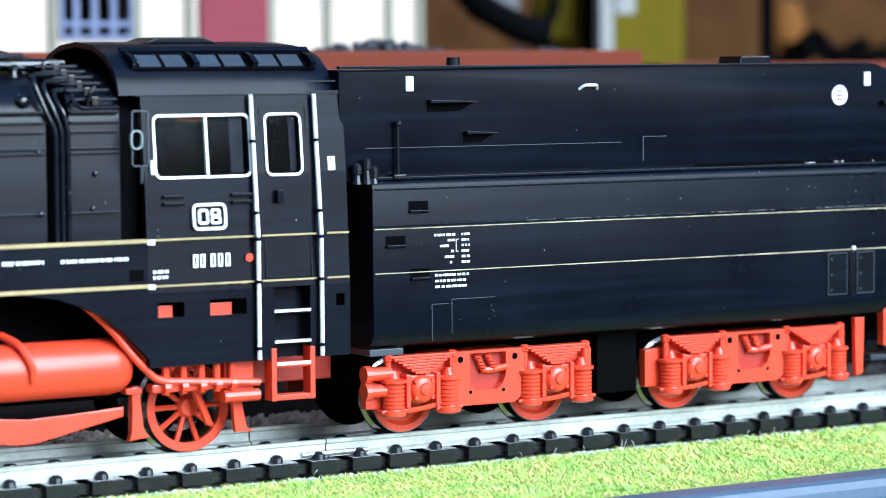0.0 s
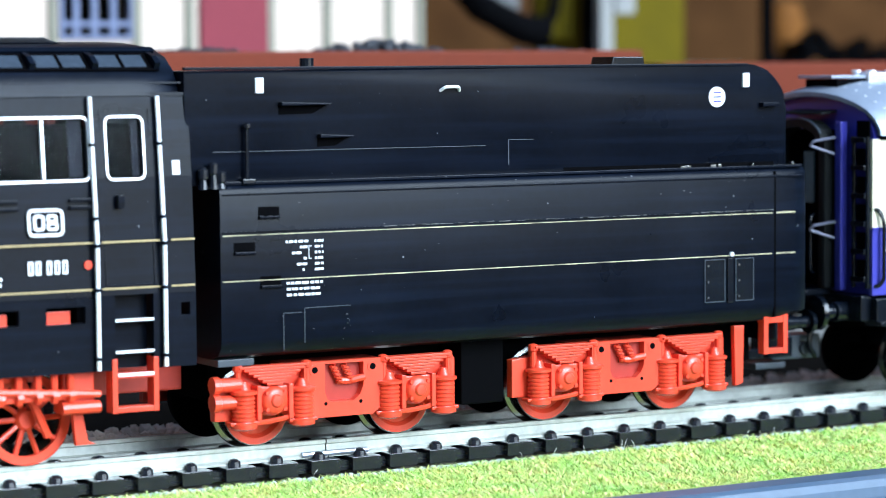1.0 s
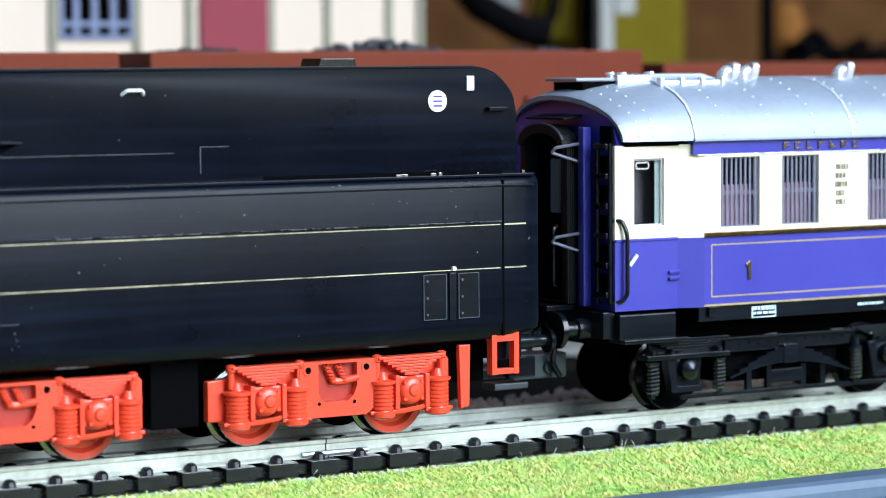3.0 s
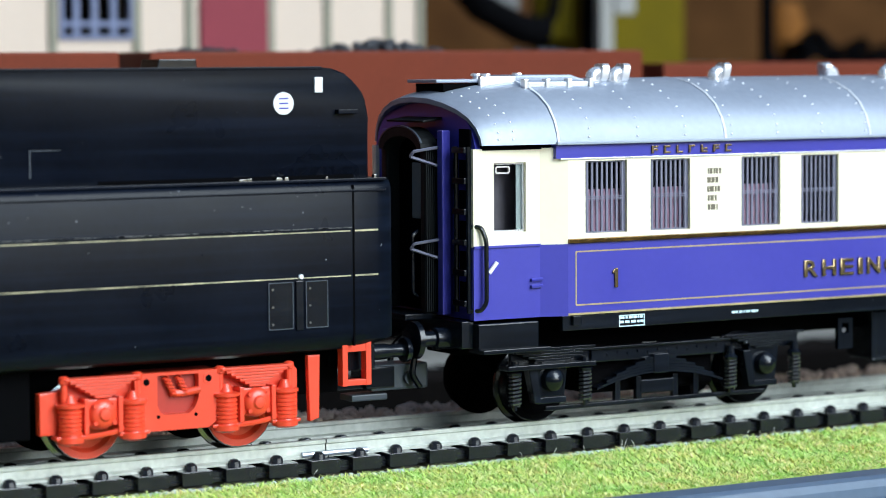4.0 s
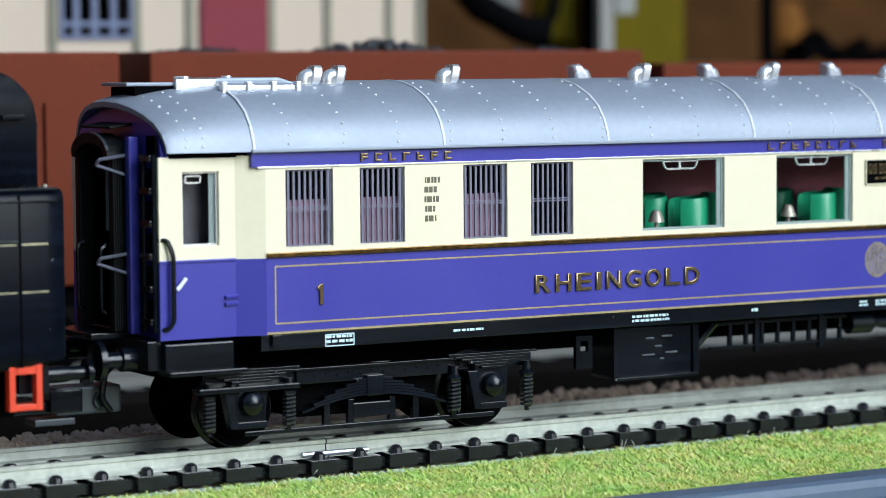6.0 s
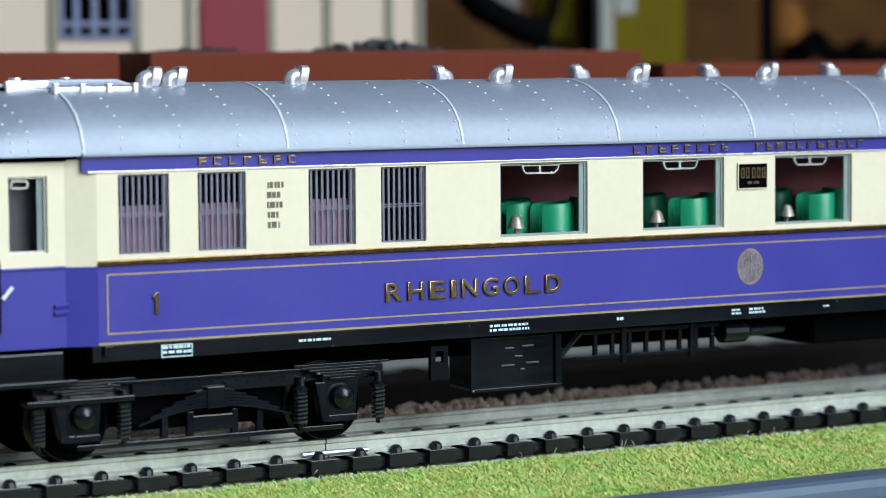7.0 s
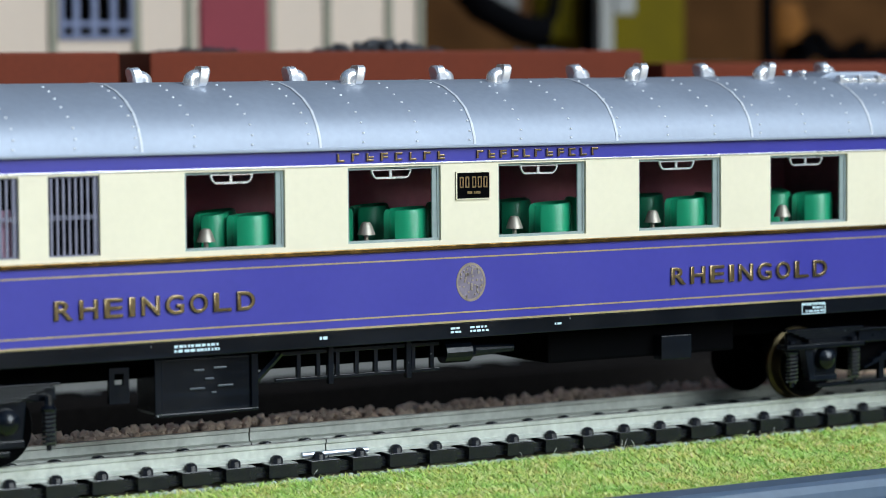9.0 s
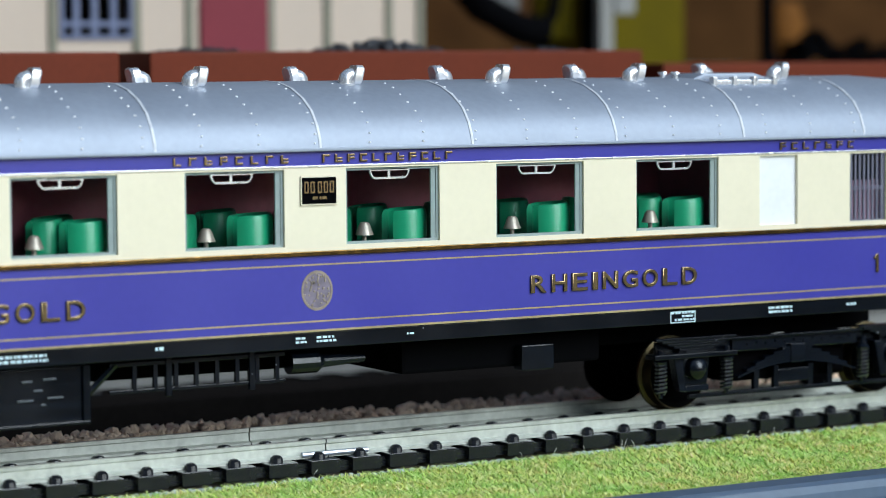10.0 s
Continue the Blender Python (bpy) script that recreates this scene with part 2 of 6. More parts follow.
M_HAIR = mat("pale_fibre", (0.75, 0.72, 0.6), 0.6, var=0.1, bump=0)
M_SOIL = mat("green_base_sheet", (0.5, 0.58, 0.14), 0.95, var=0.4, bump=0.4)


def grass_material():
    m = mat("static_grass", (0.2, 0.3, 0.05), 0.7)
    n, l = m.node_tree.nodes, m.node_tree.links
    g = n.new("ShaderNodeNewGeometry")
    r = n.new("ShaderNodeValToRGB")
    e = r.color_ramp.elements
    e[0].color, e[1].color = (0.3, 0.52, 0.09, 1), (0.8, 0.5, 0.2, 1)
    for pos, col in ((0.18, (0.54, 0.72, 0.16)), (0.42, (0.84, 0.9, 0.24)), (0.75, (0.95, 0.93, 0.4)), (0.95, (0.94, 0.87, 0.5))):
        k = e.new(pos)
        k.color = (*col, 1)
    l.new(g.outputs["Random Per Island"], r.inputs["Fac"])
    # broad patches, some greener, some yellower
    tc, no, k, mx = n.new("ShaderNodeTexCoord"), n.new("ShaderNodeTexNoise"), n.new("ShaderNodeValToRGB"), n.new("ShaderNodeMixRGB")
    no.inputs["Scale"].default_value, no.inputs["Detail"].default_value = 190.0, 3.0
    k.color_ramp.elements[0].position, k.color_ramp.elements[1].position = 0.38, 0.62
    k.color_ramp.elements[0].color, k.color_ramp.elements[1].color = (0.74, 0.95, 0.75, 1), (1.0, 0.96, 0.9, 1)
    mx.blend_type = "MULTIPLY"
    mx.inputs[0].default_value = 1.0
    l.new(tc.outputs["Object"], no.inputs["Vector"])
    l.new(no.outputs["Fac"], k.inputs["Fac"])
    l.new(r.outputs["Color"], mx.inputs[1])
    l.new(k.outputs["Color"], mx.inputs[2])
    l.new(mx.outputs[0], n["Principled BSDF"].inputs["Base Color"])
    return m


M_GRASS = grass_material()
M_GREYWIN = mat("grey_green_frame", (0.27, 0.33, 0.32), 0.5, var=0.1)
M_LAMP = mat("brass_lamp", (0.42, 0.38, 0.32), 0.42, 0.5, var=0.08)
M_BROWN = mat("red_brown_wagon_paint", (0.14, 0.029, 0.013), 0.6, var=0.12, spec=0.12)
M_COAL = mat("coal", (0.02, 0.02, 0.024), 0.6, var=0.4)
M_COALGREY = mat("dark_grey_metal", (0.1, 0.1, 0.1), 0.6, var=0.3)
# near-black: the shadow on the rear platform is put into this colour
M_STONE = mat("shade_dark_stone", (0.014, 0.012, 0.011), 0.9, var=0.25, bump=0.3, spec=0.03)
M_PLASTER = mat("cream_plaster", (0.56, 0.455, 0.37), 0.8, var=0.05, bump=0.2)
M_TIMBER = mat("grey_timber", (0.2, 0.19, 0.14), 0.7, var=0.15)
M_BLUEFRAME = mat("blue_grey_frame", (0.13, 0.15, 0.25), 0.6, var=0.1)
M_MAROONDOOR = mat("maroon_door", (0.2, 0.04, 0.052), 0.7, var=0.1, spec=0.12)
M_YELLOW = mat("yellow_green_paint", (0.1, 0.076, 0.002), 0.7, var=0.15, spec=0.08)
M_PALE = mat("pale_grey_paint", (0.25, 0.245, 0.23), 0.6, var=0.1)
M_ORANGE = mat("orange_brown", (0.15, 0.06, 0.012), 0.7, var=0.15, spec=0.08)
M_BACK = mat("tan_backdrop", (0.06, 0.027, 0.009), 0.9, var=0.5, fine=60, coarse=14, bump=0, spec=0.05)

M_ROOM = mat("grey_room_plaster", (0.34, 0.33, 0.31), 0.8, var=0.08, fine=60, coarse=3, bump=0.1)
M_ROOMFLOOR = mat("brown_room_floor", (0.2, 0.15, 0.11), 0.6, var=0.2, fine=30, coarse=2, bump=0.1)

# ---- unseen plain walls, added to shape light and reflections; wide opening in front ----
solo("room_floor", box(B(), -3200, 4200, -3200, 1700, -960, -900), M_ROOMFLOOR, "unseen brown floor added below the layout", kind="structure")
solo("unseen_wall_front", wall(B(), -3200, 4200, -900, 1750, [(-1100, 2300, 20, 1750)], -3200, -3060), M_ROOM, "unseen grey wall with a wide opening, added to shape the light", kind="structure")
for n, (x0, x1, y0, y1) in (("unseen_wall_west", (-3340, -3202, -3200, 1700)), ("unseen_wall_east", (4202, 4340, -3200, 1700)), ("unseen_wall_back", (-3200, 4200, 1702, 1840))):
    solo(n, box(B(), x0, x1, y0, y1, -900, 1750), M_ROOM, "unseen grey wall added to shape the light", kind="structure")

# ground coloured near-black in place of deep shade beyond the ballast
M_GROUND = mat("shade_black_ground", (0.005, 0.0045, 0.004), 0.9, var=0.4, fine=300, bump=0.4, spec=0.05)
M_RUBBER = mat("black_rubber", (0.006, 0.0075, 0.008), 0.6, var=0.5, fine=600, bump=0.3, spec=0.25)

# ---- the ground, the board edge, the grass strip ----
solo("ground", box(B(), -700, 1500, -8, 1100, -900, -9.5), M_GROUND, "layout board under the tracks, coloured near-black for shade", kind="structure")
bm = B()
along_x(bm, [(-13, -9.4), (-9, -4.4), (14, -4.4), (18, -3.2), (28, -2.6), (33, -3.4), (38, -9.4)], -300, 900)
solo("track_bed", bm, M_BED, "grey-brown bed under the track", kind="structure")
# verge under the grass
bm = B()
loft(bm, [[(x, y, z) for y, z in ((-13.2, -9.4), (-13.2, -5.2), (ye, -6.6), (ye, -9.4))] for x, ye in ((-300, -46.0), (900, -46.0))])
solo("grass_base", bm, M_SOIL, "green base sheet of the grass strip", kind="structure")
bm = B()
along_x(bm, [(-46, -900), (-46, -6.6), (-46.1, -6.1), (-46.6, -5.75), (-47.6, -5.6), (-52, -5.6), (-53.2, -6.0), (-53.8, -7.0), (-54, -8.4), (-54, -900)], -300, 900)
solo("board_edge", bm, M_BOARD, "painted blue-grey edge of the layout board", kind="structure")


def grass(count=90000):
    rng = np.random.default_rng(5)
    x = rng.uniform(100, 330, count)
    ye = -46.0
    y = rng.uniform(0, 1, count) * (ye + 13.7) - 13.7
    z = -5.25 + (y + 13.2) / (ye + 13.2) * -1.4
    edge = np.clip((y - ye) / 6.0, 0.35, 1)
    h = rng.uniform(0.25, 0.95, count) * edge
    a = rng.choice([0.0, 1.0], count, p=[0.45, 0.55]) * rng.uniform(0, 2 * np.pi, count) + rng.normal(2.6, 0.6, count)
    lean = rng.uniform(0.6, 2.0, count)
    w = rng.uniform(0.07, 0.14, count)
    v = np.empty((count, 5, 3))
    px, py = -np.sin(a), np.cos(a)
    for k, (t, ww) in enumerate(((0, 1), (0, -1), (0.55, 0.85), (0.55, -0.85), (1, 0))):
        v[:, k, 0] = x + np.cos(a) * lean * t * t + px * w * ww
        v[:, k, 1] = np.minimum(y + np.sin(a) * lean * t * t + py * w * ww, -12.6)
        v[:, k, 2] = z + h * t
    base = np.arange(count)[:, None] * 5
    faces = np.concatenate([base + np.array([0, 1, 3]), base + np.array([0, 3, 2]), base + np.array([2, 3, 4])])
    me = bpy.data.meshes.new("grass")
    me.from_pydata((v.reshape(-1, 3) * MM).tolist(), [], faces.tolist())
    me.materials.append(M_GRASS)
    tagged(new("grass", me), "yellow-green static grass fibres beside the track", "grass", kind="stuff")


grass()

# ---- the track ----
RAIL = [(-1.1, -2.5), (-1.1, -2.15), (-0.3, -1.9), (-0.25, -0.75), (-0.45, -0.55), (-0.45, -0.06), (-0.35, 0.0), (0.35, 0.0), (0.45, -0.06), (0.45, -0.55), (0.25, -0.75), (0.3, -1.9), (1.1, -2.15), (1.1, -2.5)]
track = thing("model_track", "straight model railway track with bright rails and black sleepers", "track", (200, 0, 0))
for yc, joint in ((-8.7, 183.3), (8.7, 179.3)):
    for x0, x1 in ((-300, joint - 0.12), (joint + 0.12, 900)):
        part("rail", along_x(B(), [(y + yc, z) for y, z in RAIL], x0, x1), M_RAIL, track, "bright nickel-silver rail")
    bm = B()
    s = -1 if yc < 0 else 1
    tube(bm, [(joint - 4.5, yc + s * 1.25, -1.9), (joint + 6.5, yc + s * 1.25, -1.9)], 0.42, 8)
    part("rail_joiner", bm, M_JOINER, track, "bright metal rail joiner")
bm = B()
box(bm, 197.6, 202.4, -12.6, 12.6, -4.5, -2.45, 0.12)
bed = part("sleeper", bm, M_SLEEPER, track)
bm = B()
for yc in (-8.7, 8.7):
    for s in (-1, 1):
        h = 1.0 if s * yc > 0 else 0.45
        lathe(bm, (200, yc + s * 1.5, -2.45), "z", ((0, 1.0), (0.55 * h, 0.92), (0.9 * h, 0.52), (1.0 * h, 0.12)), 10)
chair = part("rail_clip", bm, M_SLEEPER, track, "black moulded rail clips")
bm = B()
for yc in (-10.6, -6.6, 6.6, 10.6):
    box(bm, 202.4, 204.5, yc - 0.8, yc + 0.8, -4.4, -3.0)
web = part("connecting_strip", bm, M_SLEEPER, track)
for k in range(-16, 36):
    if k:
        for o in (bed, chair, web):
            share(o, (6.9 * k + (1.45 if k > -2 else 2.1), 0, 0))
for o in (bed, chair, web):
    o.location.x += 1.45 * MM

# ---- ballast on the far shoulder ----
def stones():
    rng = random.Random(3)
    bm = B()
    for k in range(1500):
        x, y = rng.uniform(120, 430), rng.choice((rng.uniform(24, 33), rng.uniform(13.2, 33)))
        r = rng.uniform(0.6, 1.3) * (1.0 if y > 22 else 0.7)
        m = Matrix.Translation((x, y, -3.5 + 0.8 * min((y - 13) / 14, 1) + r * 0.2)) @ Euler((rng.random() * 6, rng.random() * 6, rng.random() * 6)).to_matrix().to_4x4() @ Matrix.Diagonal((r, r * rng.uniform(0.6, 1), r * rng.uniform(0.6, 1), 1))
        ico = bmesh.ops.create_icosphere(bm, subdivisions=1, radius=1.0, matrix=m)
        for v in ico["verts"]:
            v.co += Vector((rng.uniform(-1, 1), rng.uniform(-1, 1), rng.uniform(-1, 1))) * r * 0.16
    solo("ballast_stones", bm, M_BALLAST, "brown ballast lumps beyond the track", "ballast", "stuff")


stones()

# a ragged pale glue line between sleepers and grass, and a few loose fibres
bm = B()
rng = random.Random(14)
for k in range(900):
    x, y = rng.uniform(110, 320), rng.uniform(-13.9, -12.8)
    r = rng.uniform(0.12, 0.38)
    lathe(bm, (x, y, -5.3), "z", ((0, r * 1.5), (r * 0.5, r * 1.6), (r * 1.3, r), (r * 1.7, r * 0.2)), 6)
solo("glue_crumbs", bm, M_GLUE, "pale glue crumbs along the grass edge", "crumbs", "stuff")
bm = B()
for k in range(13):
    p = Vector((rng.choice((rng.uniform(215, 270), rng.uniform(150, 300))), rng.uniform(-13.6, -12.4), -4.8))
    a, r = rng.uniform(0, 6.28), rng.uniform(0.6, 1.5)
    tube(bm, [p + Vector((r * math.cos(a + i * 0.3) * (i / 6), r * 0.3 * math.sin(a + i * 0.4), 0.45 * i * r * 0.5)) for i in range(7)], 0.028, 4)
solo("loose_fibres", bm, M_HAIR, "loose pale fibres between grass and sleepers", "fibres", "stuff")

# ---- the train: lengths along the track at the start of the clip ----
LOCO_X, TENDER_X, COACH_X = 150.0, 238.0, 434.0
ROLLING = []
loco = thing("steam_locomotive", "black steam locomotive model with red running gear and white handrails", "locomotive", (LOCO_X, 0, 0))
tender = thing("locomotive_tender", "black locomotive tender with thin pale lines on red bogies", "tender", (TENDER_X, 0, 0))
coach = thing("saloon_coach", "violet and cream model saloon coach with silver roof and gilt letters", "railway coach", (COACH_X, 0, 0))


def wheelset(parent, x, r, disc, tyre, spokes=0, face=-9.5):
    """An axle with two flanged wheels that roll on the rails."""
    zc = r + 0.05
    at = (x, 0, zc)
    ax = part("wheelset", cyl(B(), at, "y", 0.9, 16, 10), M_DARK, parent, at=at)
    for s in (-1, 1):
        bm = B()
        k = [(face, r * 0.84), (face - 0.02, r * 0.99), (face + 0.1, r), (face + 2.2, r), (face + 2.4, r + 0.6), (face + 2.9, r + 0.6), (face + 3.0, r * 0.84), (face + 3.0, r * 0.6)]
        # far wheels take near-black and grey: their shade is put into the colour
        if s > 0:
            tyre, disc = M_DARK, (M_COALGREY if spokes else M_DARK)
        prof = k if s < 0 else [(-d, q) for d, q in k]
        vs = [[bm.verts.new((x + q * math.cos(i * math.pi / 16), d, zc + q * math.sin(i * math.pi / 16))) for i in range(32)] for d, q in prof]
        for a, b in zip(vs, vs[1:] + ([vs[0]] if spokes else [])):
            for i in range(32):
                bm.faces.new((a[i], a[(i + 1) % 32], b[(i + 1) % 32], b[i]))
        part("tyre", bm, tyre, ax, smooth=True)
        bm = B()
        y = face * -s
        if spokes:
            ring = [(y + s * 0.25, r * 0.99), (y + s * 0.1, r * 0.97), (y + s * 0.1, r * 0.8), (y - s * 1.2, r * 0.79), (y - s * 1.2, r * 0.99)]
            vs = [[bm.verts.new((x + q * math.cos(i * math.pi / 20), d, zc + q * math.sin(i * math.pi / 20))) for i in range(40)] for d, q in ring]
            for a, b in zip(vs, vs[1:] + vs[:1]):
                for i in range(40):
                    bm.faces.new((a[i], a[(i + 1) % 40], b[(i + 1) % 40], b[i]))
            lathe(bm, (x, 0, zc), "y", ((y + s * 0.5, 0.3), (y + s * 0.5, 1.2), (y, 1.6), (y - s * 1.2, 1.6), (y - s * 1.2, 0.3)), 18)
            part("wheel_rim", bm, disc, ax, smooth=True)
            for i in range(spokes):
                a = 2 * math.pi * i / spokes
                c, q = math.cos(a), math.sin(a)
                part("spoke", tube(B(), [(x + 1.3 * c, y - s * 0.5, zc + 1.3 * q), (x + r * 0.82 * c, y - s * 0.5, zc + r * 0.82 * q)], 0.42, 6), disc, ax)
        else:
            lathe(bm, (x, 0, zc), "y", ((y + s * 0.1, 0.2), (y + s * 0.15, 1.3), (y - s * 0.5, 1.6), (y - s * 0.6, r * 0.7), (y + s * 0.06, r * 0.8), (y + s * 0.06, r * 0.97), (y - s * 1.5, r * 0.86), (y - s * 1.5, 0.2)), 28)
            part("wheel_disc", bm, disc, ax, smooth=True)
    ROLLING.append((ax, r))
    return ax


def lean(z):
    """The cab's side leans inwards above the waist."""
    return max(z - 31.0, 0) * 0.1


def leaned(bm):
    for v in bm.verts:
        v.co.y += lean(v.co.z) * (1 if v.co.y < 0 else -1)
    return bm


def near_far(name, make, material, parent, label=""):
    """The same part on the near side and, mirrored, on the far side."""
    for s in (1, -1):
        bm = make()
        if s < 0:
            for v in bm.verts:
                v.co.y *= -1
        part(name, bm, material, parent, label)


# -- locomotive --
CAB_HOLES = [(153.4, 167.7, 40.0, 48.2), (170.7, 175.9, 40.0, 48.2), (152.9, 156.9, 20.3, 22.4), (160.9, 166.6, 20.2, 22.5), (171.0, 176.8, 13.0, 23.8), (181.0, 182.4, 20.6, 22.4)]
near_far("cab_side", lambda: leaned(wall(B(), 151.5, 183.3, 13.4, 51.6, CAB_HOLES, -17, -16)), M_BLACK, loco)
part("cab_floor", box(B(), 152, 183, -15.9, 15.9, 24.2, 25.2), M_DARK, loco)
CABROOF = [(-15.3, 51.3), (-14.8, 52.9), (-13.5, 54.9), (-10.6, 57.0), (-6.0, 58.4), (0, 58.9), (6.0, 58.4), (10.6, 57.0), (13.5, 54.9), (14.8, 52.9), (15.3, 51.3)]
bm = along_x(B(), [(-15.0, 25.2)] + [(y * 0.95, z - 0.4) for y, z in CABROOF] + [(15.0, 25.2)], 151.7, 152.4)
part("cab_front", bm, M_DARK, loco)
bm = B()
loft(bm, [[(x, y * k, 51.3 + (z - 51.3) * k) for y, z in CABROOF + [(y * 0.94, 51.3 + (z - 51.3) * 0.9) for y, z in CABROOF[::-1]]] for x, k in ((148.2, 1.0), (176.5, 1.0), (180.0, 0.985), (182.3, 0.93))])
part("cab_roof", bm, M_BLACK, loco, smooth=True)
bm = B()
prism(bm, [(157.0, 58.6), (159.5, 59.5), (166.5, 59.5), (169.0, 58.6)], -4, 4, 0.2)
part("roof_ventilator", bm, M_BLACK, loco, "low black roof ventilator")
part("eaves_ledge", leaned(box(B(), 150.4, 183.0, -17.25, -16.9, 51.2, 51.7)), M_BLACK, loco)
part("eaves_ledge", leaned(box(B(), 148.6, 182.4, -16.95, -16.6, 52.9, 53.15)), M_BLACK, loco)


def on_roof(x, k, out=0.0):
    """A point on the near roof slope: k runs from the skylight's foot to its head."""
    y, z = -13.6 + 3.0 * k, 54.75 + 2.2 * k
    return Vector((x, y - 0.58 * out, z + 0.81 * out))


def slab(bm, x0, x1, k0, k1, out0, out1, skew=0.0):
    lo = [on_roof(x0, k0, out0), on_roof(x1, k0, out0), on_roof(x1 - skew, k1, out0), on_roof(x0 - skew, k1, out0)]
    hi = [on_roof(x0, k0, out1), on_roof(x1, k0, out1), on_roof(x1 - skew, k1, out1), on_roof(x0 - skew, k1, out1)]
    return loft(bm, [lo, hi])


# raised black slab stands in for the shade of the skylight recess
part("skylight_frame", slab(B(), 151.2, 179.6, -0.05, 1.05, 0.02, 0.22), M_DARK, loco, "raised black strip painted for the skylight recess shade")
for k in range(3):
    for j in range(2):
        x = 152.3 + 9.2 * k + 3.9 * j
        part("skylight_pane", slab(B(), x, x + 3.3, 0.12, 0.86, 0.2, 0.34), M_SKYLIGHT, loco, "grey-blue skylight pane")
for x in (150.9, 160.3, 169.5, 178.8):
    bm = B()
    loft(bm, [[on_roof(x + d, 0, 0.1), on_roof(x + d, 0, 1.3), on_roof(x + d, 0.5, 1.2), on_roof(x + d, 1.05, 0.4), on_roof(x + d, 1.05, 0.1)] for d in (0, 0.8)])
    part("roof_fin", bm, M_BLACK, loco)
part("roof_edge", slab(B(), 150.5, 180.2, 1.05, 1.3, 0.1, 0.55), M_BLACK, loco)
# windows of the cab
for x0, x1 in ((153.0, 168.1), (170.3, 176.3)):
    part("window_frame", leaned(ring_frame(B(), x0, x1, 39.6, 48.6, 0.34, -17.28, -16.9, 1.1)), M_SILVERTRIM, loco, "bright rounded window frame")
    part("window_pane", leaned(box(B(), x0 + 0.5, x1 - 0.5, -16.5, -16.4, 40.0, 48.2)), M_SMOKED, loco, "dark cab window glass")
part("window_bar", leaned(box(B(), 161.0, 161.4, -17.22, -16.6, 40.1, 48.1)), M_SILVERTRIM, loco, "bright window bar")
part("curtain", leaned(box(B(), 165.3, 167.3, -16.2, -16.0, 40.2, 48.0, 0.05)), M_CURTAIN2, loco, "pale curtain strip")
part("curtain", leaned(box(B(), 174.7, 175.8, -16.2, -16.0, 40.2, 48.0, 0.05)), M_CURTAIN2, loco, "pale curtain strip")
# solid black block in place of the unlit inside of the cab
part("cab_shade_block", box(B(), 153, 182, -9, 9, 25.3, 47, 0.3), M_DARK, loco)
# handrails
for x in (168.4, 178.5):
    pts = [(x - 0.2, -17.75 + lean(z), z) for z in (13.6, 20, 27, 31, 38, 45, 51.2)]
    part("handrail", tube(B(), pts, 0.33, 8), M_WHITE, loco, "white vertical handrail")
    for z in (15.2, 24.7, 30.8, 34.5, 44.6):
        part("handrail_knob", cyl(B(), (x - 0.2, -17.6 + lean(z), z), "z", 0.5, 0.5, 8), M_BLACK, loco)
# door leaf between the rails, grooves, vents
part("door_leaf", leaned(ring_frame(B(), 169.7, 177.2, 25.0, 49.6, 0.18, -17.12, -16.9, 0.3)), M_BLACK, loco)
for x0 in (154.0, 164.6):
    for z in (35.9, 36.9):
        part("louvre", box(B(), x0, x0 + 3.2, -17.5 + lean(z), -16.9 + lean(z), z, z + 0.45, 0.1), M_BLACK, loco)
part("door_lock", box(B(), 171.6, 172.6, -17.3, -16.5, 35.8, 37.6, 0.1), M_BLACK, loco)
for z in (31.2, 24.75):
    for x0, x1 in ((151.6, 168.0), (169.2, 177.9), (179.6, 183.2)):
        part("trim_line", box(B(), x0, x1, -17.09, -16.9, z - 0.13, z + 0.13), M_GOLDLINE, loco, "thin dull gold line")
for z in (30.9, 24.7):
    part("marker_corner", box(B(), 151.4, 152.5, -17.2, -16.8, z - 0.35, z + 0.35, 0.05), M_WHITE, loco, "small white corner mark")
part("side_lamp_mark", leaned(box(B(), 152.3, 153.0, -17.6, -16.8, 40.3, 42.3, 0.1)), M_WHITE, loco, "white rectangular mark")
part("side_lamp_mark", leaned(box(B(), 180.3, 181.5, -17.2, -16.8, 40.2, 42.2, 0.1)), M_WHITE, loco, "white rectangular mark")
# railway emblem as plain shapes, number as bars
bm = ring_frame(B(), 158.4, 163.7, 32.3, 36.1, 0.42, -17.3, -16.95, 0.9)
part("emblem_border", leaned(bm), M_WHITE, loco, "white rounded emblem border")
bm = B()
ring_frame(bm, 159.25, 160.9, 33.1, 35.3, 0.4, -17.3, -16.95, 0.5)
ring_frame(bm, 161.2, 162.85, 33.1, 34.25, 0.38, -17.3, -16.95, 0.4)
ring_frame(bm, 161.2, 162.75, 34.15, 35.3, 0.38, -17.3, -16.95, 0.4)
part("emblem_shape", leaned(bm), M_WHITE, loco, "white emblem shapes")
for x in (158.3, 159.4, 161.0, 162.15, 163.3):
    part("number_bar", ring_frame(B(), x, x + 0.8, 27.1, 29.0, 0.27, -17.12, -16.95, 0.15, 2), M_WHITE, loco, "white number bar")
part("red_disc", cyl(B(), (168.0 - 0.9, -17.03, 28.2), "y", 0.62, 0.2, 16), M_RED, loco, "small red disc")
rng = random.Random(11)
tagged(part("inscription", bars(B(), 152.2, 154.6, 25.4, 27.0, -17.0, 2, rng), M_WHITE, loco, "small white inscription bars"), kind="stuff")
tagged(part("inscription", bars(B(), 130.0, 136.0, 28.2, 29.1, -17.0, 1, rng), M_WHITE, loco, "small white inscription bars"), kind="stuff")
